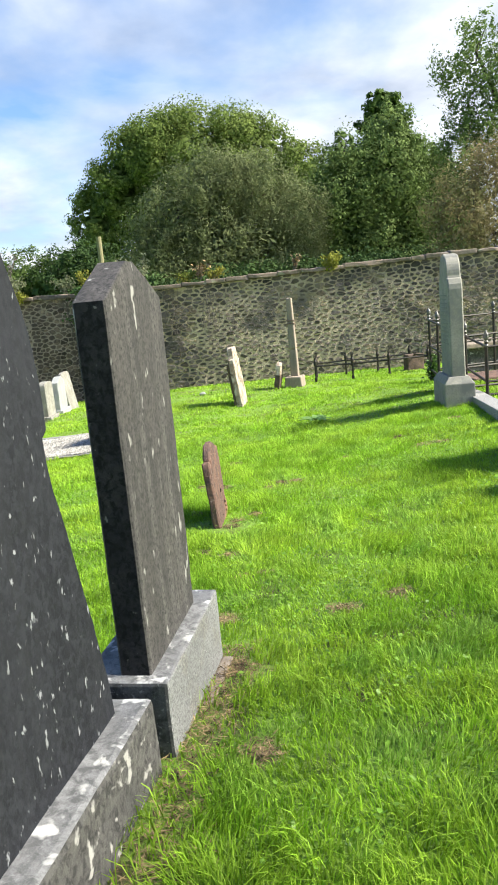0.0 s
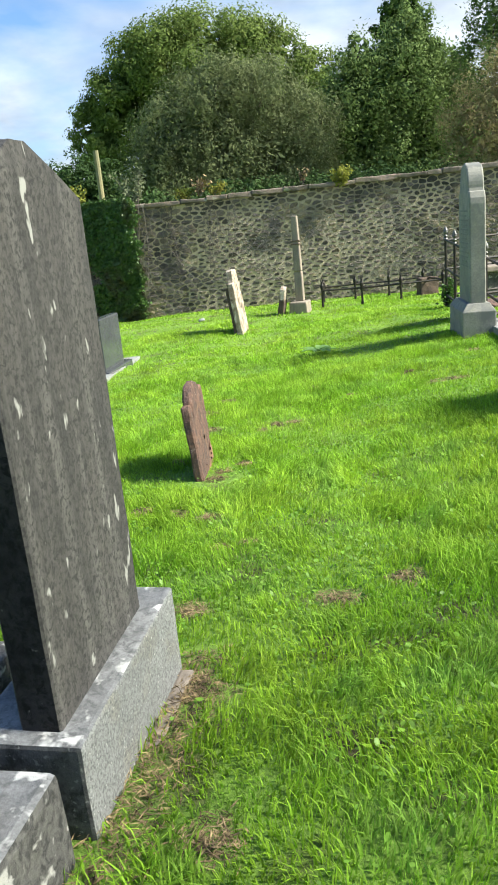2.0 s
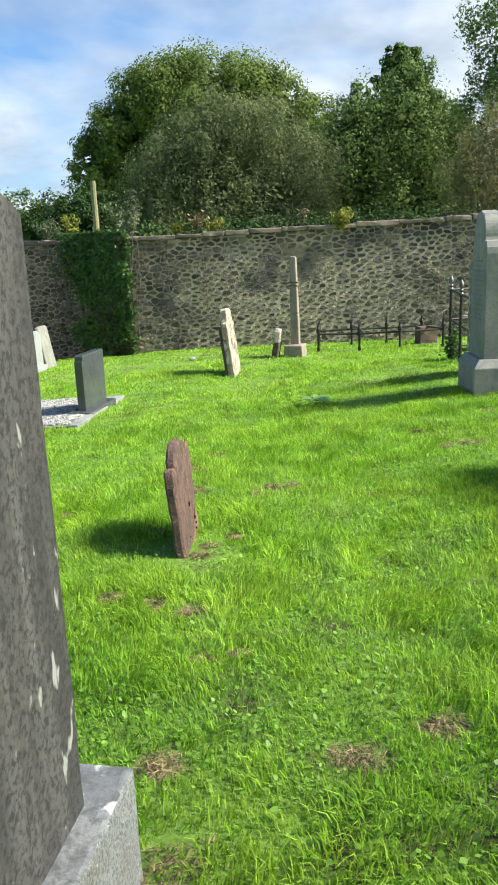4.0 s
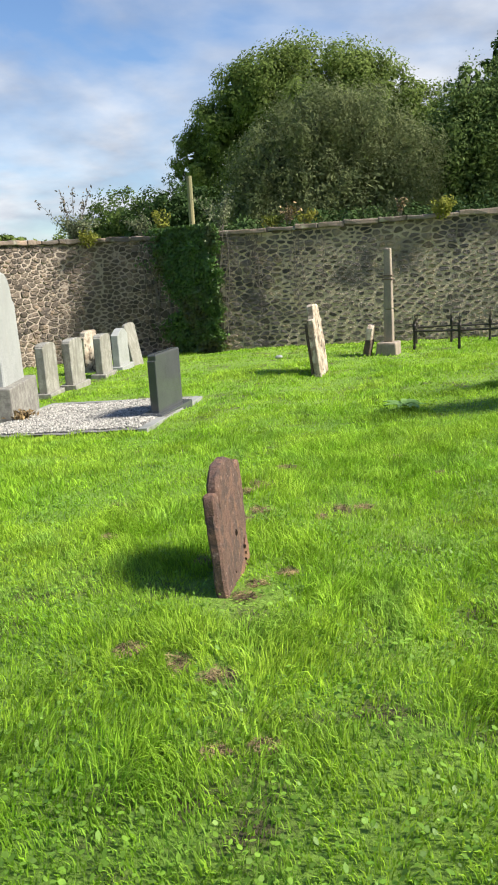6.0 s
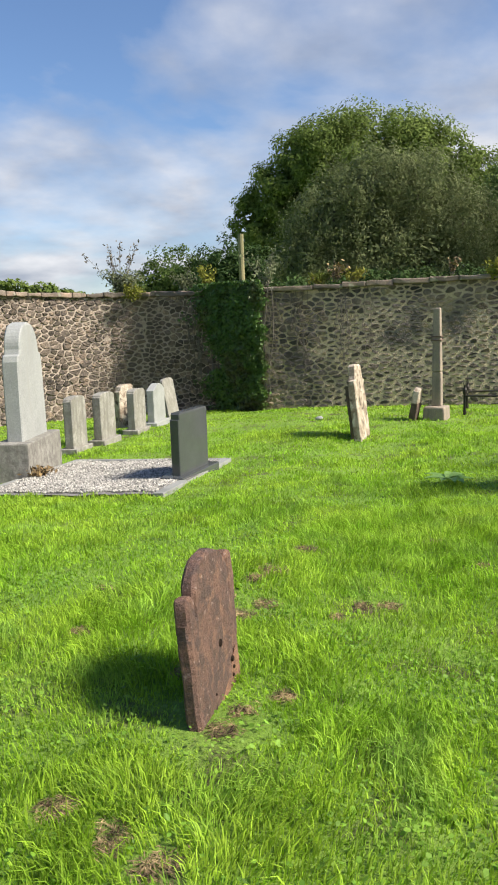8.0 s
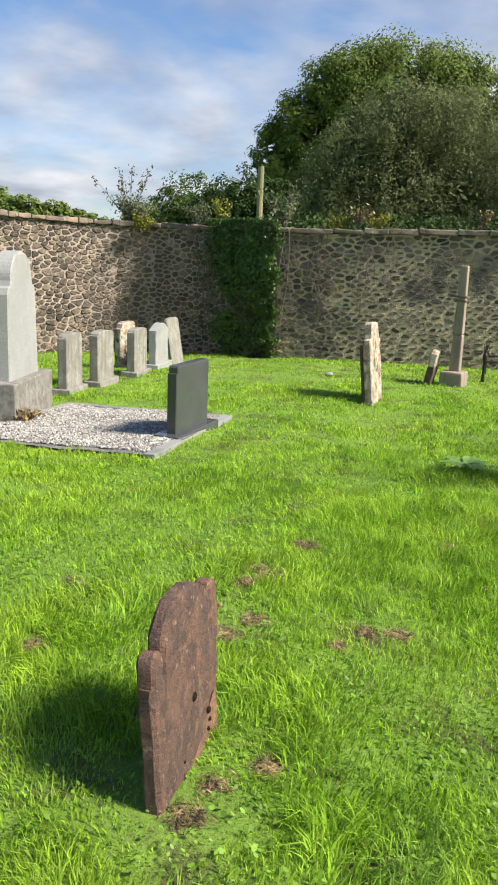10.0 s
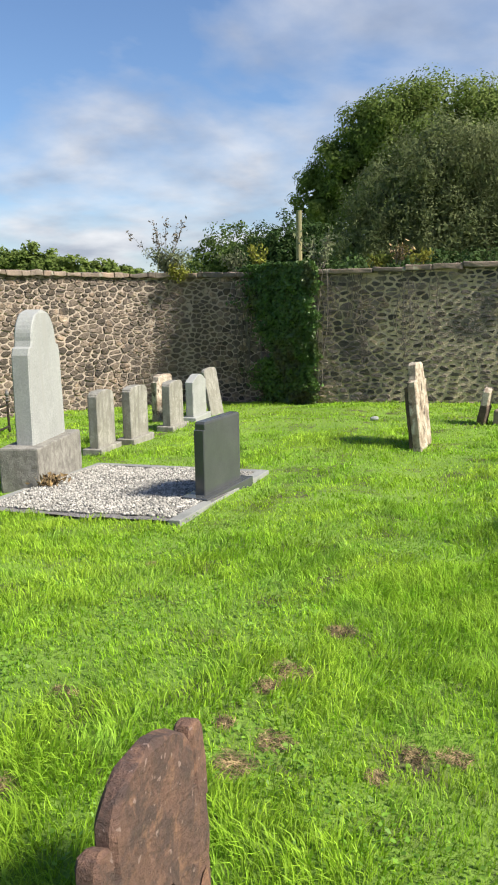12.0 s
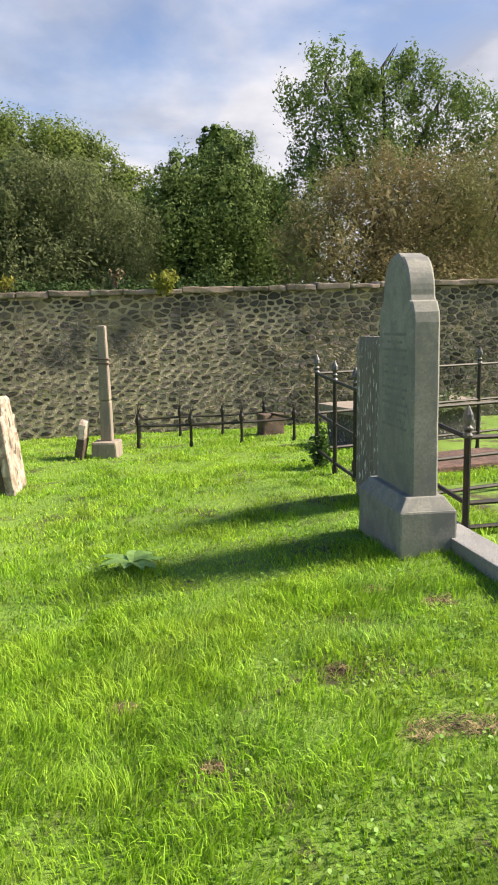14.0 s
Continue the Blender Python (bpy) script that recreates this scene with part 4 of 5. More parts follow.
def tree(name, base, blobs, count, size, leaf, label, seed, clumps=70, clump_r=0.22, droop=0.0, length=1.3, trunk=0.3, shell=(0.72, 1.05), category="tree", inner=0):
    """A tapered trunk with limbs into each mass of the crown, and a crown of leaf clumps with gaps between them; inner: leaves within the masses."""
    rng = np.random.default_rng(seed)
    x, y = base
    z = float(ground(np.float64(x), np.float64(y)))
    t = thing(name, Matrix.Translation((x, y, z)), label, category)
    zc = min(b[2] for b in blobs)
    paths = [([(0, 0, -0.2), (0.1, 0, zc * 0.5), (0, 0.1, zc)], trunk, trunk * 0.7)]
    for bx, by, bz, rx, ry, rz in blobs:
        mid = (bx * 0.5 + rng.uniform(-.2, .2), by * 0.5, (zc + bz) * 0.5)
        paths.append(([(0, 0, zc * 0.8), mid, (bx, by, bz), (bx + rx * .3, by, bz + rz * 0.6)], trunk * 0.5, trunk * 0.08))
        for k in range(3):
            a = rng.uniform(0, 6.28)
            paths.append(([(bx, by, bz - rz * .3), (bx + rx * .7 * math.cos(a), by + ry * .7 * math.sin(a), bz + rz * rng.uniform(-.2, .5))], trunk * 0.14, trunk * 0.03))
    part("trunk", limb_mesh(paths), M["bark"], t)
    vol = np.array([b[3] * b[5] for b in blobs])
    pts, outs = [], []
    for b, share in zip(blobs, vol / vol.sum()):
        k = max(8, int(clumps * share * len(blobs)))
        d = unit(rng.normal(size=(k, 3)))
        c = d * rng.uniform(shell[0], shell[1], (k, 1)) * np.array(b[3:6]) + np.array(b[:3])
        per = max(4, int(count * share / k))
        w = unit(rng.normal(size=(k, per, 3))) * rng.uniform(0.15, 1, (k, per, 1)) ** 0.6 * 1.45 * clump_r * min(b[3], b[5]) * rng.uniform(0.6, 1.3, (k, 1, 1))
        w[..., 2] *= 0.75
        if droop:
            w[..., 2] = w[..., 2] * 1.6 - np.abs(rng.normal(size=(k, per))) * clump_r * b[5] * 1.2
        pts.append((c[:, None] + w).reshape(-1, 3))
        o = w / (clump_r * min(b[3], b[5])) * 1.2 + d[:, None] * 0.6 + np.array([0, 0, 0.5])
        outs.append(o.reshape(-1, 3))
    pts = np.concatenate(pts)
    crown = leaves(pts, size, rng, length, droop, unit(np.concatenate(outs)))
    if inner:
        pick = rng.choice(len(blobs), inner, p=vol / vol.sum())
        B = np.array(blobs, float)[pick]
        q = unit(rng.normal(size=(inner, 3))) * rng.uniform(0.3, 0.82, (inner, 1))
        crown = np.concatenate([crown, leaves(q * B[:, 3:6] + B[:, :3], size * 2.6, rng, length, droop, unit(q + np.array([0, 0, 0.3])))])
    cloud_mesh("crown", crown, LEAF_FACES, len(crown) // 4, M[leaf], t)
    return t


tree("broadleaf_tree", (3.44, 74), [(0.38, 0, 16.04, 7.4, 6.3, 5.67), (-4.49, 0, 16.22, 4.81, 5.04, 4.16), (5.05, 0, 15.86, 5.18, 5.04, 4.35), (-7.3, 0, 13.7, 3.89, 4.32, 3.97), (9.17, 0, 13.52, 4.63, 4.68, 3.97), (-10.3, 0, 10.82, 2.77, 3.6, 3.59), (-11.04, 0, 6.68, 2.77, 3.6, 3.21), (0, -1.8, 7.76, 9.62, 5.4, 6.43), (12.35, 0, 10.64, 4.44, 4.32, 4.54)], 165000, 0.22, "leaf_oak",
     "large round-crowned broadleaf tree behind the wall", 21, clumps=105, clump_r=0.21, shell=(0.80, 0.99), inner=14000, trunk=0.5)
tree("willow_tree", (2.66, 34.94), [(-2.22, 0, 6.77, 2.34, 2.11, 2.11), (-0.35, 0, 8.17, 2.22, 2.11, 1.99), (1.87, 0, 7.7, 2.22, 2.11, 1.99), (3.74, 0, 5.95, 1.99, 2.11, 2.34), (-3.51, 0, 4.55, 1.75, 2.11, 2.57), (-0.23, -0.7, 5.01, 1.99, 1.87, 2.34), (1.87, -1.05, 3.84, 3.28, 1.87, 2.81), (-1.4, -1.05, 2.91, 3.04, 1.87, 2.34)], 115000, 0.076, "leaf_willow",
     "grey-green drooping willow behind the wall", 22, clumps=130, clump_r=0.2, droop=0.4, length=2.0, shell=(0.72, 1.02), inner=7000)
tree("birch_tree", (11.95, 36.88), [(0, 0, 8.08, 2.75, 2.25, 2.75), (-2.38, 0, 6.46, 2.38, 2, 3), (2.75, 0, 6.21, 2.5, 2, 3), (0, -0.62, 3.21, 3.75, 2.25, 2.75), (-2.25, 0, 9.08, 1, 0.88, 1.75), (0.62, 0, 10.33, 1.38, 1, 1.5), (-3.38, 0, 5.21, 1.5, 1.25, 2.12), (3.62, 0, 5.21, 1.62, 1.25, 2.12), (2.5, 0, 8.46, 1.38, 1, 1.5)], 80000, 0.12, "leaf_birch",
     "feathery green birch tree behind the wall", 23, clumps=85, clump_r=0.2, droop=0.35, length=1.5, shell=(0.75, 1.12), inner=5000)
tree("conifer_tree", (21.32, 68.7), [(0, 0, 18.86, 1.6, 1.6, 1.92), (0, 0, 17.26, 2.4, 1.92, 2.4), (0, 0, 13.74, 3.2, 2.56, 3.52), (0, 0, 8.3, 4.16, 3.2, 4.48)], 12000, 0.34, "leaf_field", "dark conifer top showing over other trees", 24, clumps=60, clump_r=0.2, inner=1500)
tree("tall_tree", (17.6, 30.5), [(-2.9, 0, 12.3, 1.7, 1.4, 1.7), (-0.2, 0, 13.1, 1.9, 1.5, 1.4), (-0.6, 0, 9.6, 3.2, 1.8, 2.2), (2.6, 0, 11.8, 2.0, 1.6, 1.8), (-3.6, 0, 8.0, 1.3, 1.3, 2.2), (5.2, 0, 9.8, 2.2, 1.8, 2.4), (4.0, 0, 6.4, 4.0, 2, 2.6)], 52000, 0.12, "leaf_birch",
     "tall airy tree with open feathery branches", 25, clumps=75, clump_r=0.22, droop=0.3, length=1.5, shell=(0.45, 1.2))
tree("russet_shrub", (11.6, 19.2), [(-1.9, 0, 4.2, 1.6, 1.3, 2.0), (-0.6, 0, 5.2, 1.6, 1.4, 1.9), (1.4, 0, 5.3, 1.7, 1.4, 1.9), (3.4, 0, 5.5, 1.9, 1.4, 2.0), (0.6, -0.6, 2.6, 3.8, 1.4, 1.8)], 80000, 0.046, "leaf_brown",
     "large russet brown twiggy shrub overhanging the wall", 26, clumps=110, clump_r=0.2, droop=0.2, length=2.2, trunk=0.14, category="shrub", inner=3000)
for x, y, s, leaf, sd in ((-11.4, 44, 4.6, "leaf_oak", 31), (-8.6, 42, 6.1, "leaf_field", 32), (-5.6, 40, 6.3, "leaf_dark", 33), (-17.0, 47, 2.5, "leaf_birch", 34)):
    tree("field_tree", (x, y), [(0, 0, s * 0.75, 2.0, 2, s * 0.33), (-1.3, 0, s * 0.62, 1.6, 2, s * 0.33), (1.5, 0, s * 0.66, 1.7, 2, s * 0.34), (0, -0.5, s * 0.3, 2.6, 2, s * 0.4)], 17000, 0.13, leaf,
         "rounded dark green tree beyond the wall", sd, clumps=60, clump_r=0.2, shell=(0.8, 1.04), inner=1500)
for k in range(8):
    x = -1.2 + k * 2.6
    tree("undergrowth_bush", (x, 24.0 + 1.5 * math.sin(k * 1.7)), [(0, 0, 1.9, 1.9, 1.2, 1.7), (0.9, 0, 2.5, 1.3, 1.0, 1.1), (-0.9, 0, 2.3, 1.2, 1.0, 1.2)], 7000, 0.11, "leaf_dark", "dark leafy bush growing behind the wall", 50 + k,
         clumps=60, clump_r=0.24, trunk=0.1, category="bush")
for x, y, r, h, sd in ((-37.5, 75, 3.4, 8.7, 41), (-30.5, 73, 4.0, 7.2, 42), (-45, 76, 5, 9.4, 43), (-25.5, 72, 3.5, 5.6, 44), (26, 36, 5, 8, 45), (33, 34, 5, 10, 46), (25, 26, 3.5, 7, 47)):
    tree("field_tree", (x, y), [(0, 0, h * 0.65, r, r * .6, h * 0.32), (-r * .6, 0, h * 0.55, r * .7, r * .5, h * 0.34), (r * .6, 0, h * 0.55, r * .7, r * .5, h * 0.32)], 9000, 0.33, "leaf_oak" if x < 0 else "leaf_birch",
         "rounded green tree beyond the wall", sd, clumps=50, clump_r=0.2, shell=(0.8, 1.04), inner=1500)


# an unseen tree, added towards the sun so that its crown shades the first graves
tree("shade_tree", (15.2, -6.7), [(0, 0, 14.6, 3.2, 3.0, 2.2), (-1.2, 0.5, 13.9, 2.3, 2.3, 1.8), (0.9, -1.3, 14.6, 2.4, 2.3, 1.9)], 7000, 0.09, "leaf_oak",
     "unseen thin-leaved broadleaf tree added to shade the first graves", 81, clumps=90, clump_r=0.5, shell=(0.1, 0.9), trunk=0.085)


def wall_plant(name, p, w, h, count, size, leaf, label, seed, stems=5, wispy=0.0):
    """A small plant rooted in the coping: thin stems and leaves round them."""
    rng = np.random.default_rng(seed)
    t = thing(name, Matrix.Translation(p), label, "plant")
    bms, pts = [], []
    for k in range(stems):
        tip = Vector((rng.normal() * w * 0.5, rng.normal() * w * 0.2, h * rng.uniform(0.6, 1.0)))
        bms.append(rod((rng.normal() * 0.03, 0, -0.02), tip, 0.007, 5, 0.003))
        f = rng.uniform(0.25 if not wispy else 0.6, 1.05, count // stems)[:, None]
        pts.append(np.array(tip)[None] * f + rng.normal(size=(count // stems, 3)) * (w * 0.13 * (1 - wispy * 0.6)))
    for b in bms:
        part("stem", b, M["vine"], t)
    pts = np.concatenate(pts)
    cloud_mesh("foliage", leaves(pts, size, rng, 1.7), LEAF_FACES, len(pts), M[leaf], t)
    return t


wall_plant("buddleia", (-4.62, 15.55, 2.22), 0.62, 1.22, 200, 0.05, "vine", "wispy buddleia with dead flower heads on the wall", 61, stems=13, wispy=0.85)
wall_plant("wall_shrub", (-4.55, 15.45, 2.2), 0.46, 0.52, 1500, 0.045, "leaf_grey", "bushy grey-green plant growing on the wall corner", 62, stems=18)
wall_plant("wall_shrub", (-4.2, 15.15, 2.02), 0.34, 0.34, 420, 0.045, "leaf_lime", "yellow-green plant growing on the wall corner", 63, stems=7)
for x, w, h, leaf, c, sd in ((-2.9, 0.35, 0.5, "leaf_grey", 300, 64), (-2.35, 0.32, 0.55, "leaf_lime", 260, 65), (-0.95, 0.42, 0.75, "leaf_grey", 330, 66), (0.2, 0.45, 0.14, "leaf_lime", 300, 67),
                       (0.55, 0.28, 0.40, "dry", 160, 68), (0.9, 0.35, 0.2, "leaf_lime", 160, 69), (2.9, 0.12, 0.32, "dry", 60, 70)):
    y = 13.95 - (x + 1) * 0.1 if x > -1 else 13.95 + (-1 - x) * 0.61
    wall_plant("wall_plant", (x, y, 2.19 + max(0, x + 1) * 0.022), w, h, c, 0.055, leaf, "small self-sown plant on the wall's coping", sd, stems=6)
wall_plant("wall_plant", (3.72, 13.22, 2.16), 0.42, 0.28, 420, 0.06, "leaf_lime", "bright green tuft growing from the wall top", 71, stems=8)
wall_plant("wall_plant", (-7.9, 11.6, 2.42), 0.5, 0.5, 420, 0.05, "leaf_grey", "pale green plant on the wall's coping", 72, stems=8)


def on_northwest(u, w, z):
    """A point on the ivy wall: u metres from its near end, w metres off its face."""
    d = Vector((-3.6, 2.2, 0)).normalized()
    nrm = Vector((-d.y, d.x, 0))
    nrm = nrm if nrm.y < 0 else -nrm
    return np.stack([-1.0 + d.x * u + nrm.x * w, 13.8 + d.y * u + nrm.y * w, z], -1)


rng = np.random.default_rng(77)
n = 24000
z = rng.uniform(-0.5, 2.30, n)
edge = 1.15 + 1.1 * patches(z, z * 0 + 3, 0.5, 14)
u = rng.uniform(0, 1, n) ** 0.8 * edge * rng.uniform(0.8, 1.1, n) - 0.10 + 0.07 * np.sin(z * 9) + 0.05 * np.sin(z * 23) + rng.normal(size=n) * 0.04
keep = rng.uniform(0, 1, n) < np.clip(1.15 - (u / 1.75) ** 2 + (z - 1) * 0.1, 0.1, 1)
u, z = u[keep], z[keep]
w = 0.05 + 0.10 * rng.uniform(0, 1, len(u)) + 0.16 * patches(u, z, 0.17, 12)
ivy = thing("ivy", Matrix.Identity(4), "dense dark green ivy hanging over the boundary wall", "ivy")
cloud_mesh("foliage", leaves(on_northwest(u, w, z), 0.066, rng, 1.05, 0.25, unit(np.tile([-0.45, -0.75, 0.35], (len(u), 1)) + rng.normal(size=(len(u), 3)) * 0.55)), LEAF_FACES, len(u), M["leaf_ivy"], ivy)
bms = []
for k in range(30):
    u0 = rng.uniform(-0.1, 2.3)
    zs = np.linspace(rng.uniform(-0.3, 0.8), 2.15, 7)
    pts = on_northwest(u0 + np.cumsum(rng.normal(size=7) * 0.05), np.full(7, 0.06), zs)
    bms.append([rod(pts[i], pts[i + 1], 0.008, 5) for i in range(6)])
for b in bms:
    part("stem", join(*b), M["vine"], ivy, "bare woody ivy stem")
bms = []
for k in range(34):
    u0 = rng.uniform(0.05, 2.3)
    zs = np.linspace(rng.uniform(0.2, 1.5), 2.12, 6)
    x = u0 + np.cumsum(rng.normal(size=6) * 0.07)
    bms.append([rod((-1 + x[i], 13.8 - x[i] * 0.1 - 0.055, zs[i]), (-1 + x[i + 1], 13.8 - x[i + 1] * 0.1 - 0.055, zs[i + 1]), 0.005, 5) for i in range(5)])
vine = thing("dead_creeper", Matrix.Identity(4), "dead grey creeper stems hanging on the wall", "creeper")
for b in bms:
    part("stem", join(*b), M["vine"], vine)

pts = np.array([4.07, 7.12, 0.16]) + rng.normal(size=(900, 3)) * np.array([0.045, 0.06, 0.11])
bush = cloud_mesh("ivy_clump", leaves(pts, 0.045, rng, 1.2), LEAF_FACES, len(pts), M["leaf_ivy"])
tagged(bush, "dark ivy clump round the railing's corner post", "ivy")
pts = np.array([6.5, 8.95, 0.42]) + rng.normal(size=(900, 3)) * np.array([0.35, 0.2, 0.07])
bush = cloud_mesh("ivy_clump", leaves(pts, 0.06, rng, 1.2), LEAF_FACES, len(pts), M["leaf_grey"])
tagged(bush, "trailing greenery over the table tomb", "ivy")

# the dock plant with broad leaves in the lawn
dock = thing("dock_plant", Matrix.Translation((1.50, 4.36, float(ground(1.50, 4.36)) - 0.01)), "broad-leaved dock plant flat in the grass", "plant")
for k in range(12):
    a = k * 2.4
    L = rng.uniform(0.13, 0.27)
    bm = bmesh.new()
    rows = []
    for i in range(6):
        f = i / 5
        wd = 0.048 * math.sin(math.pi * min(1, f * 0.9 + 0.1)) + 0.004
        rise = 0.06 + (0.01 + 0.016 * (k % 3)) * math.sin(f * 2.6)
        rows.append([bm.verts.new((f * L, s * wd, rise + abs(s) * 0.012)) for s in (-1, 0, 1)])
    for r0, r1 in zip(rows, rows[1:]):
        for i in range(2):
            bm.faces.new((r0[i], r0[i + 1], r1[i + 1], r1[i]))
    bm.transform(Matrix.Rotation(a, 4, "Z"))
    part("leaf", bm, M["dock"], dock)


# ---- grass ----
BARE = [(2.11, 1.76, 0.11), (2.27, 1.69, 0.09), (2.59, 3.06, 0.06), (2.77, 2.75, 0.09), (2.03, 2.33, 0.06), (1.36, 1.92, 0.05), (1.14, 2.5, 0.06), (0.11, 1.87, 0.1), (0.02, 1.72, 0.07), (0.1, 1.32, 0.08), (-0.02, 1.15, 0.08), (-0.11, 1.42, 0.05),
        (0.62, 1.34, 0.06), (0.77, 1.35, 0.07), (0.49, 1.19, 0.05), (0.28, 2.36, 0.08), (-0.85, 1.55, 0.07), (-0.77, 0.88, 0.07), (-1.05, 3.39, 0.05), (0.0, -0.75, 0.08), (-0.16, -0.64, 0.08), (-0.36, -0.51, 0.07),
        (0.04, -1.23, 0.055), (0.2, -1.22, 0.055), (0.27, 0.28, 0.055), (-0.18, 0.48, 0.07), (0.78, -1.85, 0.08), (0.47, -1.97, 0.09), (-0.1, -1.91, 0.08), (-0.06, -3.16, 0.08), (-0.1, -2.5, 0.12), (0.06, 0.0, 0.07), (0.12, 0.16, 0.06)]


def lush(x, y):
    """Where the grass stands in long tufts (1) and where it is short and thin (0)."""
    return np.clip((0.55 * patches(x, y, 0.62, 1) + 0.45 * patches(x, y, 0.2, 2) - 0.26) / 0.46, 0, 1)


def bare_at(x, y, rng):
    """Chance of bare earth: each patch is a ragged cluster."""
    out = np.zeros(len(x))
    rag = 0.55 + 0.9 * patches(x, y, 0.07, 5)
    for bx, by, br in BARE:
        d = np.hypot(x - bx, y - by) / br
        out = np.maximum(out, (d < rag) * 0.96)
    return out


def blades(name, x0, x1, y0, y1, per_m2, height, width, seed, label, sides=None):
    """Grass over a rectangle; sides: beyond these slanting lines it is sown thinly."""
    rng = np.random.default_rng(seed)
    n = int((x1 - x0) * (y1 - y0) * per_m2)
    x, y = rng.uniform(x0, x1, n), rng.uniform(y0, y1, n)
    keep = ~in_plot(x, y, 0.0) & (rng.uniform(size=n) > bare_at(x, y, rng))
    # worn strip beside the first graves
    s = x - (-0.30 + (y + 3.1) * 0.26)
    keep &= ~((s > -0.3) & (s < 0.10) & (y < -2.2) & (rng.uniform(size=n) < 0.8))
    if sides:
        (l0, l1), (r0, r1) = sides
        f = (y - y0) / (y1 - y0)
        keep &= ((x > l0 + (l1 - l0) * f) & (x < r0 + (r1 - r0) * f)) | (rng.uniform(size=n) < 0.12)
    x, y = x[keep], y[keep]
    n = len(x)
    tall = lush(x, y)
    h = height * (0.44 + 0.68 * tall ** 1.5) * rng.uniform(0.3, 1.4, n)
    h *= np.clip(np.hypot((x - 0.05) * 1.2, y - 0.1) / 0.55, 0.35, 1)  # short round the red stone
    a = 4 * np.pi * patches(x, y, 0.33, 3) + rng.normal(size=n) * 1.1
    lean = rng.uniform(0.15, 1.0, n) * h * (0.75 + 0.45 * tall)
    dx, dy = np.cos(a), np.sin(a)
    b = rng.uniform(0, 2 * np.pi, n)
    w = width * rng.uniform(0.6, 1.3, n)
    z = ground(x, y) - 0.012
    px, py = -np.sin(b) * w / 2, np.cos(b) * w / 2
    v = np.empty((n, 5, 3))
    v[:, 0] = np.stack([x - px, y - py, z], -1)
    v[:, 1] = np.stack([x + px, y + py, z], -1)
    mx, my, mz = x + dx * lean * 0.35, y + dy * lean * 0.35, z + h * 0.62
    v[:, 2] = np.stack([mx + px * 0.8, my + py * 0.8, mz], -1)
    v[:, 3] = np.stack([mx - px * 0.8, my - py * 0.8, mz], -1)
    v[:, 4] = np.stack([x + dx * lean, y + dy * lean, z + h * (1.0 - 0.25 * lean / np.maximum(h, 1e-4))], -1)
    ob = cloud_mesh(name, v.reshape(-1, 3), ((0, 1, 2, 3), (3, 2, 4)), n, M["blade"])
    return tagged(ob, label, "grass", kind="stuff")


blades("grass", -1.7, 2.6, -4.7, 1.2, 10500, 0.086, 0.0050, 91, "lush bright green uncut grass in tufts", sides=((-0.55, -1.7), (0.6, 3.4)))
blades("grass", 0.2, 3.4, 1.2, 3.6, 8600, 0.084, 0.0050, 96, "bright sunlit green grass of the lawn")
blades("grass", -3.4, 0.2, 1.2, 3.6, 5600, 0.08, 0.0062, 97, "bright sunlit green grass of the lawn")
blades("grass", -3.6, 4.2, 3.6, 5.2, 4200, 0.068, 0.0075, 92, "bright sunlit green grass of the lawn")
blades("grass", -5.5, 5.5, 5.2, 9.5, 2100, 0.062, 0.0105, 93, "bright sunlit green grass of the lawn")
for x0, x1, y0, y1 in ((-7.0, -1.7, -8.0, 1.2), (2.6, 8.0, -8.0, 1.2), (-1.7, 2.6, -8.0, -4.7), (3.4, 8.0, 1.2, 3.6), (-8.0, -3.4, 1.2, 5.2)):
    blades("grass", x0, x1, y0, y1, 650, 0.075, 0.013, 98, "rough green grass round the graves")
blades("grass", -8.5, 8.5, 9.5, 14.5, 750, 0.062, 0.014, 94, "green grass below the boundary wall")

rng = np.random.default_rng(95)
n = 110000
cx, cy = rng.uniform(-1.6, 2.9, n), rng.uniform(-4.4, 4.8, n)
ok = (rng.uniform(size=n) < 0.45 * (1 - lush(cx, cy)) * np.clip(patches(cx, cy, 0.45, 9) * 2.2 - 0.5, 0, 1) + 0.04) & ~((cx < -0.2) & (cy < -1.9)) & (bare_at(cx, cy, rng) < 0.5)
cx, cy = cx[ok], cy[ok]
n = len(cx)
ca, size = rng.uniform(0, 2 * np.pi, n), rng.uniform(0.005, 0.0125, n)
tilt = rng.normal(size=(n, 2)) * 0.35
cz = ground(cx, cy) + rng.uniform(0.012, 0.042, n)
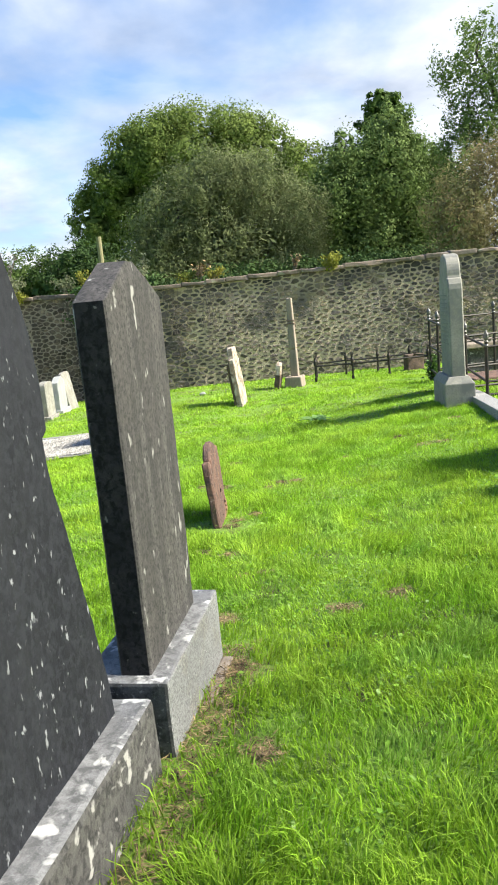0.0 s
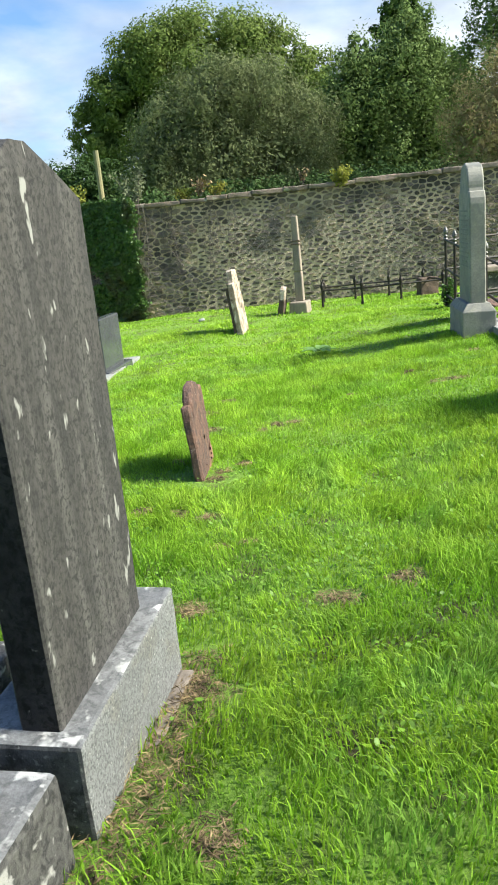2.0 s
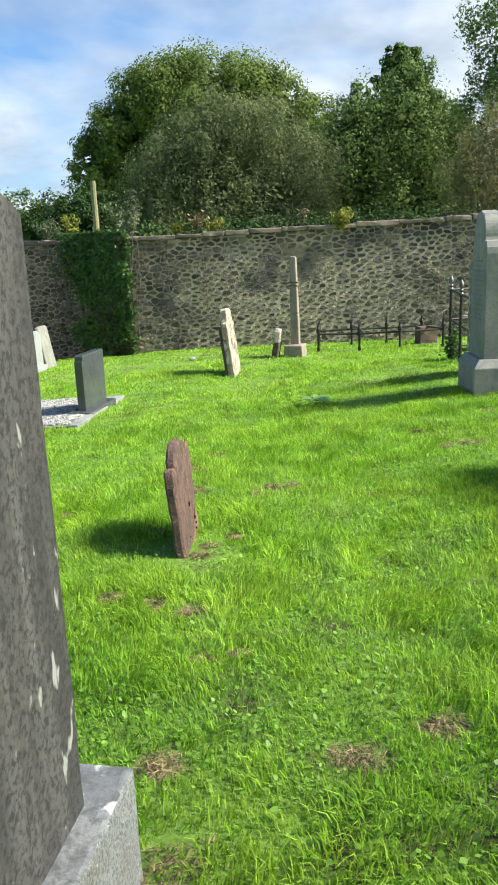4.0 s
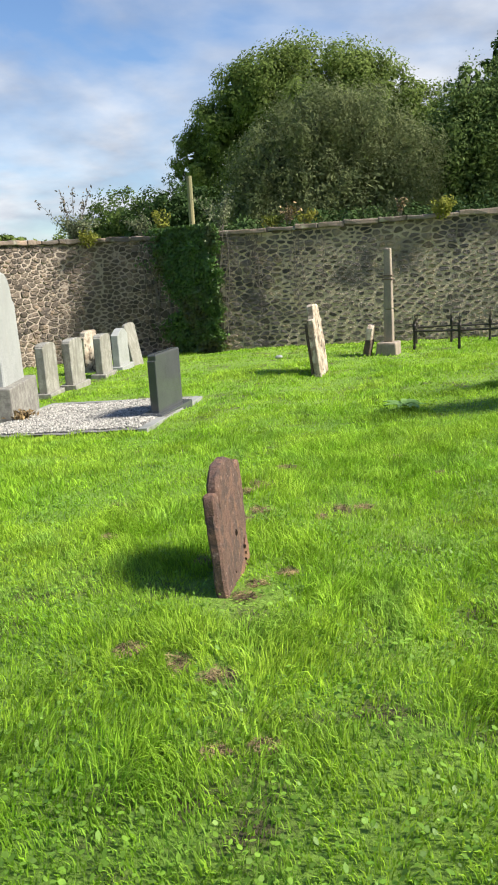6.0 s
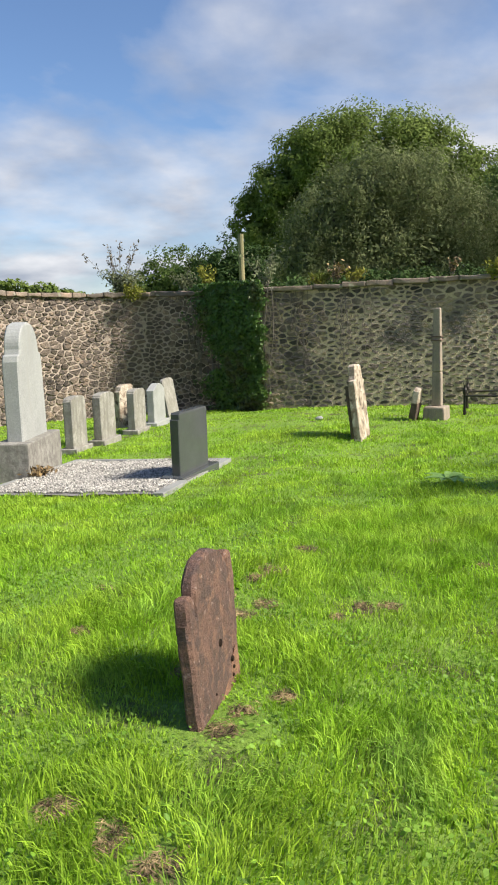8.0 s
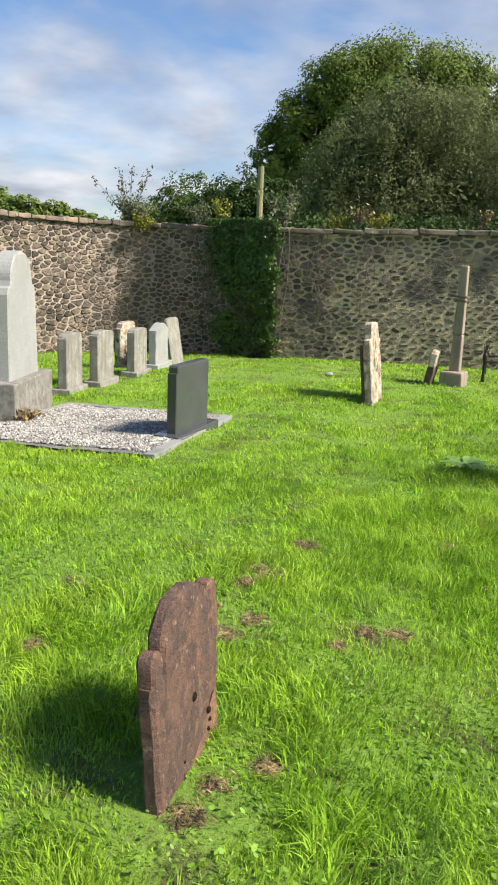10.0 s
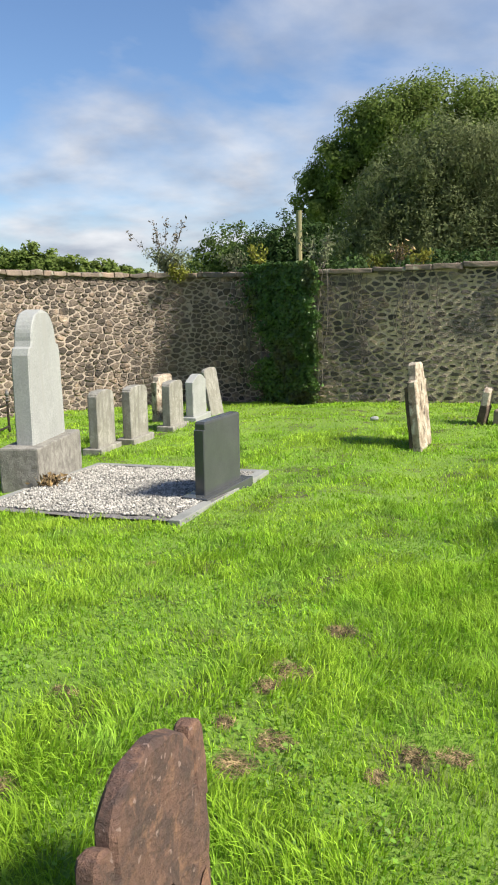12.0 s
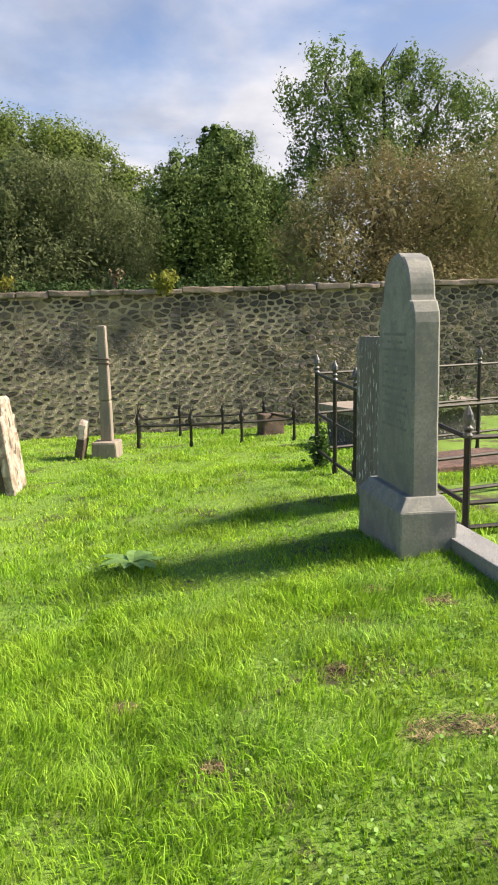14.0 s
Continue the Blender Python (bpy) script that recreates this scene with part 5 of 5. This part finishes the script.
ring = np.array([(-0.9, 0), (-0.2, 0.62), (0.65, 0.5), (1.0, 0), (0.65, -0.5), (-0.2, -0.62)])
ox = (ring[None, :, 0] * np.cos(ca)[:, None] - ring[None, :, 1] * np.sin(ca)[:, None]) * size[:, None]
oy = (ring[None, :, 0] * np.sin(ca)[:, None] + ring[None, :, 1] * np.cos(ca)[:, None]) * size[:, None]
lv = np.stack([cx[:, None] + ox, cy[:, None] + oy, cz[:, None] + ox * tilt[:, :1] + oy * tilt[:, 1:]], -1)
tagged(cloud_mesh("clover", lv.reshape(-1, 3), ((0, 1, 2, 3), (0, 3, 4, 5)), n, M["clover"]), "low clover and weeds among the grass", "clover", kind="stuff")

for i, (bx, by, br) in enumerate(BARE):
    n = int(9000 * br)
    p = np.stack([bx + rng.normal(size=n) * br * 0.62, by + rng.normal(size=n) * br * 0.62, np.zeros(n)], -1)
    p = p[bare_at(p[:, 0], p[:, 1], rng) + 0.12 > rng.uniform(size=n)]
    n = len(p)
    p[:, 2] = ground(p[:, 0], p[:, 1]) + rng.uniform(-0.004, 0.016, n)
    v = leaves(p, 0.0055, rng, 6.5).reshape(n, 4, 3)
    v[:, :, 2] = p[:, 2:3] + (v[:, :, 2] - p[:, 2:3]) * 0.35
    tagged(cloud_mesh("dry_grass_patch", v.reshape(-1, 3), LEAF_FACES, n, M["dry"]), "bare patch of dry brown grass clippings in the lawn", "dry grass", "dry patches in the lawn", kind="stuff")
n = 4200
y = rng.uniform(-4.3, -2.25, n)
p = np.stack([-0.27 + (y + 3.1) * 0.26 + rng.normal(size=n) * 0.055, y, np.zeros(n)], -1)
p[:, 2] = ground(p[:, 0], p[:, 1]) + rng.uniform(0, 0.02, n)
v = leaves(p, 0.006, rng, 7.0).reshape(n, 4, 3)
v[:, :, 2] = p[:, 2:3] + (v[:, :, 2] - p[:, 2:3]) * 0.3
tagged(cloud_mesh("dry_grass_strip", v.reshape(-1, 3), LEAF_FACES, n, M["dry"]), "dry yellow grass clippings along the grave bases", "dry grass", kind="stuff")
